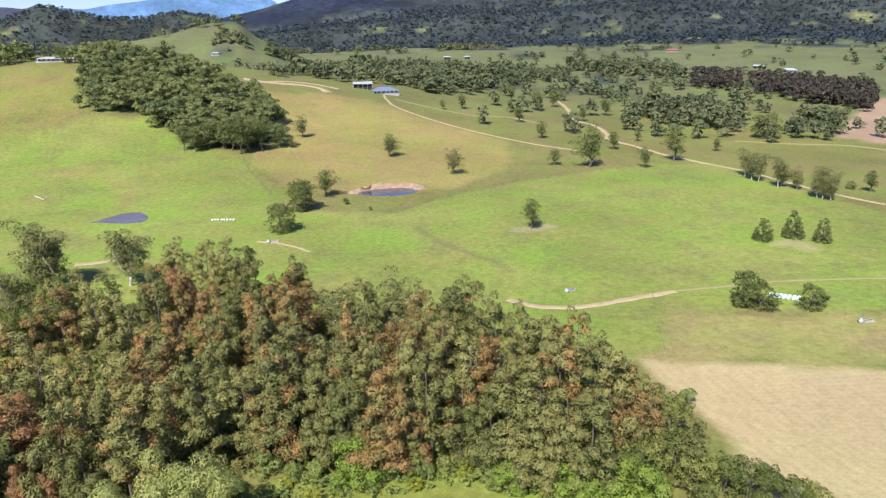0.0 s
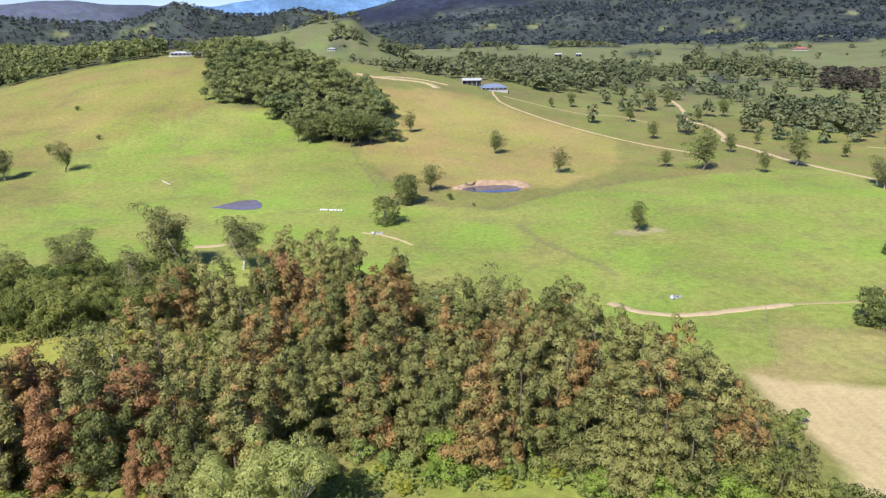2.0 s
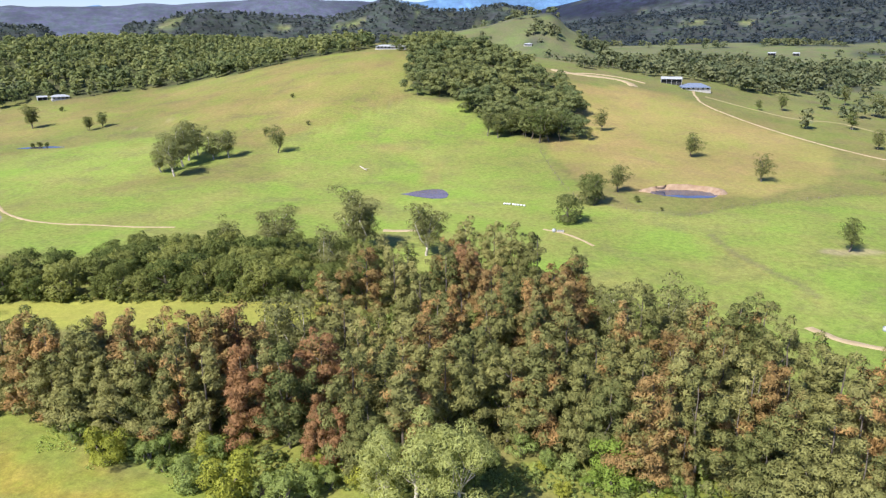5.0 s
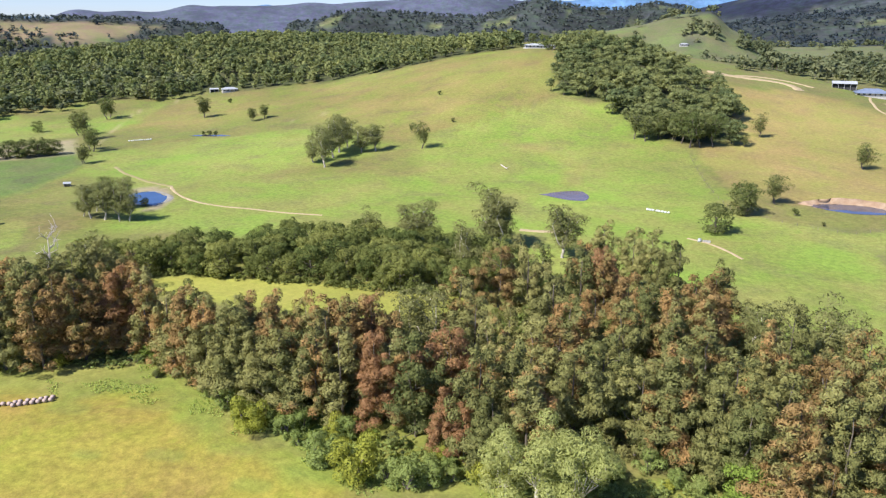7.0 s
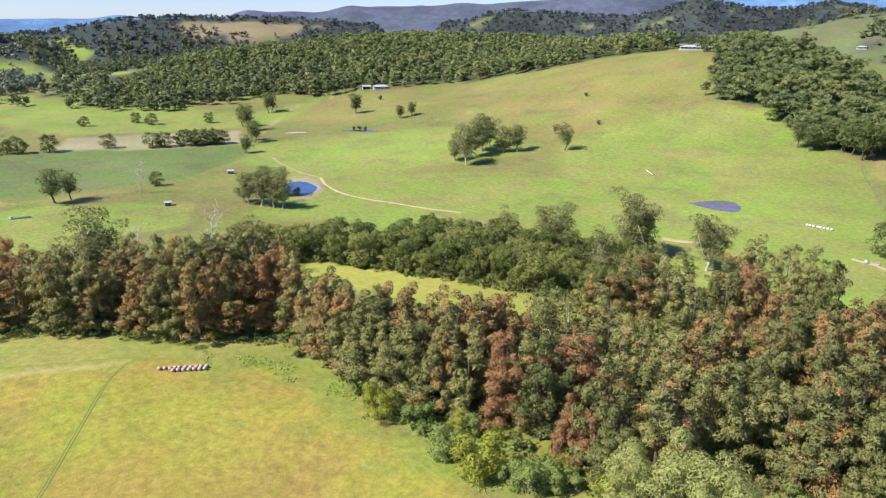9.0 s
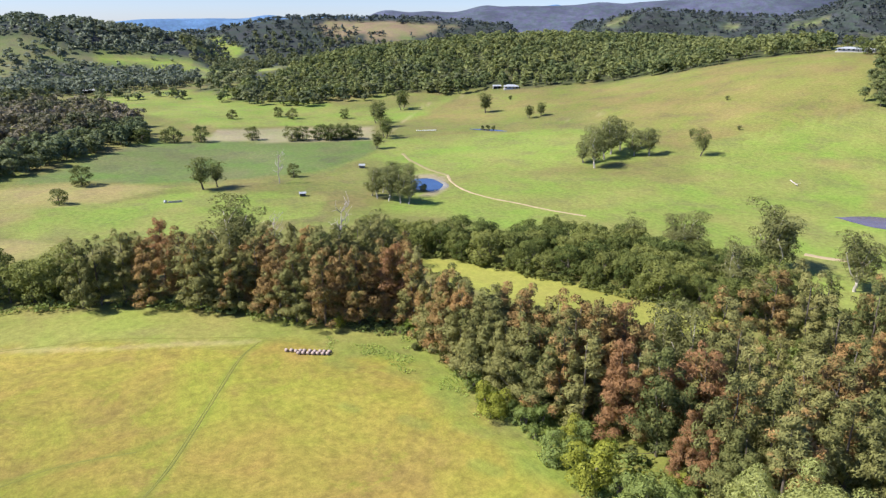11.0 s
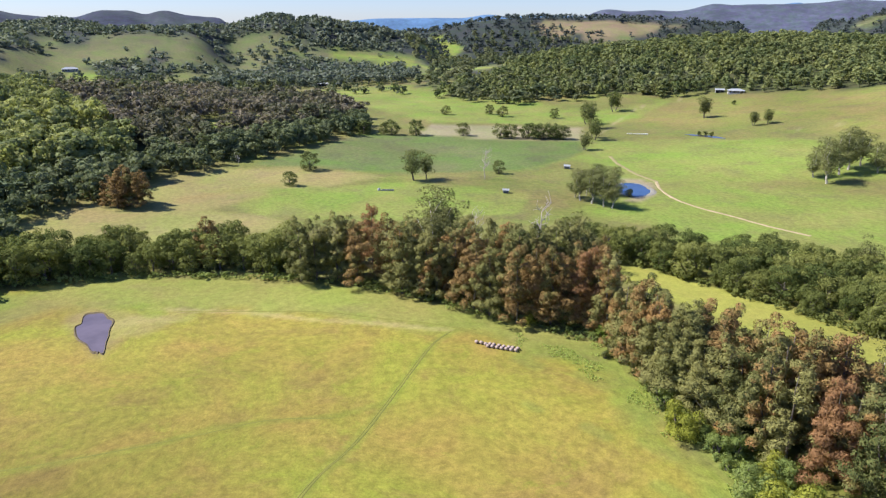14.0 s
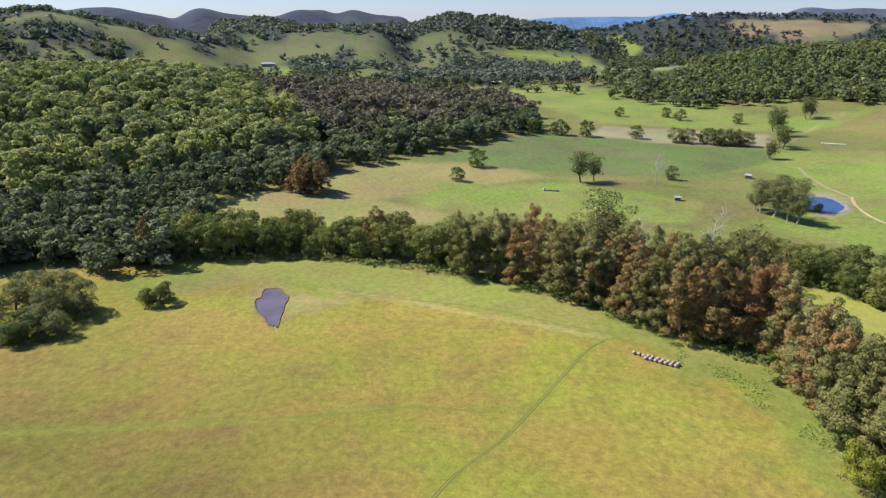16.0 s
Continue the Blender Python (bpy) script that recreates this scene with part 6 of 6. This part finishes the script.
farmhouse("knoll_house", "small white house among trees below the grass knoll", (-346, 1122), 12, 12, 7, 2.5, 1.4, WHITE_WALL, WHITE_ROOF, 4, False, 4)
shed("far_shed", "small pale farm shed on the dry far paddock", (11, 1366), 0, 12, 8, 4.0, 1.6, WHITE_WALL, WHITE_ROOF, 3)
shed("far_shed", "small pale farm shed beside far trees", (49, 1376), -5, 10, 8, 4.0, 1.6, WHITE_WALL, WHITE_ROOF, 2)
farmhouse("valley_cottage", "white cottage in the bright far valley", (-1569, 602), 70, 18, 9, 3.4, 2.2, WHITE_WALL, WHITE_ROOF, 4, False, 4)


# ---- troughs, tanks and small sheds ----
def trough(name, label, at, heading, length=3.2):
    """Concrete stock trough with a hollow, water and a round tank beside it."""
    root = tagged(new(name), label, "trough")
    z = 0.75
    for dims in ((-length / 2, length / 2, -0.6, -0.45, -0.4, z), (-length / 2, length / 2, 0.45, 0.6, -0.4, z), (-length / 2, -length / 2 + 0.15, -0.45, 0.45, -0.4, z), (length / 2 - 0.15, length / 2, -0.45, 0.45, -0.4, z)):
        boxed("side", CONCRETE, root, *dims)
    boxed("water", DAM_WATER, root, -length / 2 + 0.15, length / 2 - 0.15, -0.45, 0.45, 0.5, 0.58)
    bm = bmesh.new()
    bmesh.ops.create_cone(bm, cap_ends=True, segments=20, radius1=0.8, radius2=0.8, depth=1.5, matrix=Matrix.Translation((-length / 2 - 1.3, 0, 0.55)))
    bmesh.ops.create_cone(bm, cap_ends=True, segments=20, radius1=0.85, radius2=0.2, depth=0.25, matrix=Matrix.Translation((-length / 2 - 1.3, 0, 1.42)))
    bm_part("tank", bm, WHITE_ROOF, root, "pale round water tank", True)
    root.matrix_basis = pose(at[0], at[1], float(height(*at)), 0, 0, heading)
    return root


trough("stock_trough", "concrete stock trough and pale tank beside a dirt track", (-75.6, 304.2), 20)
trough("stock_trough", "concrete stock trough and pale tank in open pasture", (46.8, 241.2), 35, 2.6)
trough("stock_trough", "concrete stock trough and pale tank near the dry field", (136.3, 208.9), 10)
trough("stock_trough", "pale trough on the river flat", (-377.1, 76.3), 75, 7.0)
shed("pump_shed", "tiny pale pump shed standing in pasture", (-412.0, 202.2), 55, 3.4, 2.6, 1.9, 0.7, WHITE_WALL, WHITE_ROOF, 2, GREY_WALL)
shed("pump_shed", "tiny grey pump shed standing in pasture", (-358.2, 139.3), 70, 3.0, 2.4, 1.8, 0.6, WHITE_WALL, WHITE_ROOF, 2, GREY_WALL)


# ---- bales ----
def wrap_material(name, a, b):
    return worn(name, a, b, 1.2, 0.35, 0.0, 0.2)


HAY = worn("dusty_pink_hay_wrap", (0.30, 0.23, 0.205), (0.40, 0.32, 0.29), 2.0, 0.85)
HAY_END = worn("hay_bale_end", (0.24, 0.19, 0.12), (0.34, 0.28, 0.19), 6.0, 0.95)
WHITE_WRAP = wrap_material("white_bale_wrap", (0.60, 0.62, 0.62), (0.70, 0.72, 0.72))
BLUE_WRAP = wrap_material("pale_blue_bale_wrap", (0.50, 0.66, 0.70), (0.62, 0.76, 0.80))


def bale(name, label, skin, end, radius=0.5, length=1.05):
    """Round bale on its side: rounded drum with a slightly sagging belly and rolled ends."""
    root = tagged(new(name), label, "bale")
    bm = bmesh.new()
    bmesh.ops.create_cone(bm, cap_ends=True, segments=22, radius1=radius, radius2=radius, depth=length, matrix=pose(0, 0, radius * 0.94, 90))
    bmesh.ops.bevel(bm, geom=[e for e in bm.edges if len(e.link_faces) == 2 and max(len(f.verts) for f in e.link_faces) > 4], offset=0.10, segments=2, affect="EDGES")
    for v in bm.verts:
        v.co.z = max(v.co.z, 0.02)
    bm_part("wrap", bm, skin, root, "", True)
    for s in (-1, 1):
        bm = bmesh.new()
        bmesh.ops.create_cone(bm, cap_ends=True, segments=18, radius1=radius * 0.78, radius2=radius * 0.70, depth=0.04, matrix=pose(0, s * (length / 2 + 0.012), radius * 0.94, 90 * -s))
        bm_part("bale_end", bm, end, root)
    return root


def bale_rows(source, group, start, way, count, gap, rows=1, row_gap=1.45, seed=0, turn=0.0):
    rng = np.random.default_rng(seed)
    w = Vector((*way, 0)).normalized()
    side = Vector((-w.y, w.x, 0))
    for r in range(rows):
        for i in range(count):
            p = Vector((*start, 0)) + w * (gap * i + 0.3 * r) + side * (row_gap * r) + Vector((rng.normal(0, 0.08), rng.normal(0, 0.08), 0))
            tagged(copy_thing(source, pose(p.x, p.y, float(height(p.x, p.y)), 0, 0, math.degrees(math.atan2(w.y, w.x)) + turn + rng.normal(0, 5))), group=group)
    return source


hay = bale("hay_bale", "round hay bale in dusty pink wrap on golden grass", HAY, HAY_END)
bale_rows(hay, "hay bales in the near paddock", (-176.6, 64.6), (4.6, 6.6), 7, 1.42, 2, 1.4, 1, 65)
bale_rows(hay, "hay bales in the near paddock", (-180.0, 62.4), (3, 3), 3, 1.45, 1, 1.4, 2, 65)
white = bale("silage_bale", "white plastic-wrapped silage bale in a row on green pasture", WHITE_WRAP, WHITE_WRAP)
bale_rows(white, "white silage bales", (-114.3, 338.3), (1, 0.02), 8, 1.5, 1, 1.4, 3, 90)
bale_rows(white, "white silage bales", (-521, 309), (13, 15), 11, 1.6, 1, 1.4, 5, 90)
blue = bale("silage_bale", "pale blue plastic-wrapped silage bale stacked between two trees", BLUE_WRAP, WHITE_WRAP)
bale_rows(blue, "pale blue silage bales", (115.0, 232.4), (8, -4), 7, 1.45, 3, 1.4, 4, 60)
for source in (hay, white, blue):
    drop_thing(source)


# ---- fences, log ----
def fence(name, label, points, gap):
    """Post-and-wire fence following the land: every post a part, and three wires."""
    root = tagged(new(name), label, "fence")
    line = smooth_line(points, gap)
    me = None
    rng = np.random.default_rng(int(abs(points[0][0])))
    lie = height(np.array([p.x for p in line]), np.array([p.y for p in line]))
    for p, ground_z in zip(line, lie):
        if me is None:
            bm = bmesh.new()
            bmesh.ops.create_cone(bm, cap_ends=True, segments=7, radius1=0.10, radius2=0.085, depth=1.7, matrix=Matrix.Translation((0, 0, 0.5)))
            me = bpy.data.meshes.new("post")
            bm.to_mesh(me)
            bm.free()
            me.materials.append(POST_WOOD)
        post = part("post", me, root)
        post.matrix_basis = pose(p.x, p.y, float(ground_z), rng.normal(0, 2), rng.normal(0, 2), rng.uniform(0, 90))
    paths = [[(p.x, p.y, g + z, 0.006) for p, g in zip(line, lie)] for z in (0.45, 0.8, 1.15)]
    for path in paths:
        part("wire", mesh_of("wire", *limbs([path], 3), POST_WOOD), root)
    return root


fence("paddock_fence", "post-and-wire fence running down to the dry field", [(74.4, 234.7), (70.1, 216.3), (65.1, 190.1)], 4.0)
fence("paddock_fence", "post-and-wire fence along the edge of the green pasture", [(74.1, 220.2), (109.6, 216.9), (150, 212.5)], 5.0)
fence("paddock_fence", "post-and-wire fence at the foot of the dry slope", [(-81, 364), (-48, 352), (-24, 354), (-6, 380), (12, 397), (56, 435), (135, 480)], 7.0)
fence("paddock_fence", "post-and-wire fence below the hillside wood", [(-129, 454), (-96, 388), (-81, 364)], 6.0)

log_root = tagged(new("fallen_log"), "bleached fallen tree trunk lying in pasture", "log")
log_rng = np.random.default_rng(4)
part("trunk", mesh_of("trunk", *limbs([limb_to(log_rng, (0, 0, 0.35), (9.4, -8.5, 0.3), 0.42, 0.2, 6, 0.01)], 8), DEAD_WOOD, True), log_root)
part("branch", mesh_of("branch", *limbs([limb_to(log_rng, (7, -6.3, 0.4), (9.5, -5.0, 1.4), 0.14, 0.05, 3)], 5), DEAD_WOOD, True), log_root)
log_root.matrix_basis = pose(-223.2, 377.9, float(height(-218, 373)))
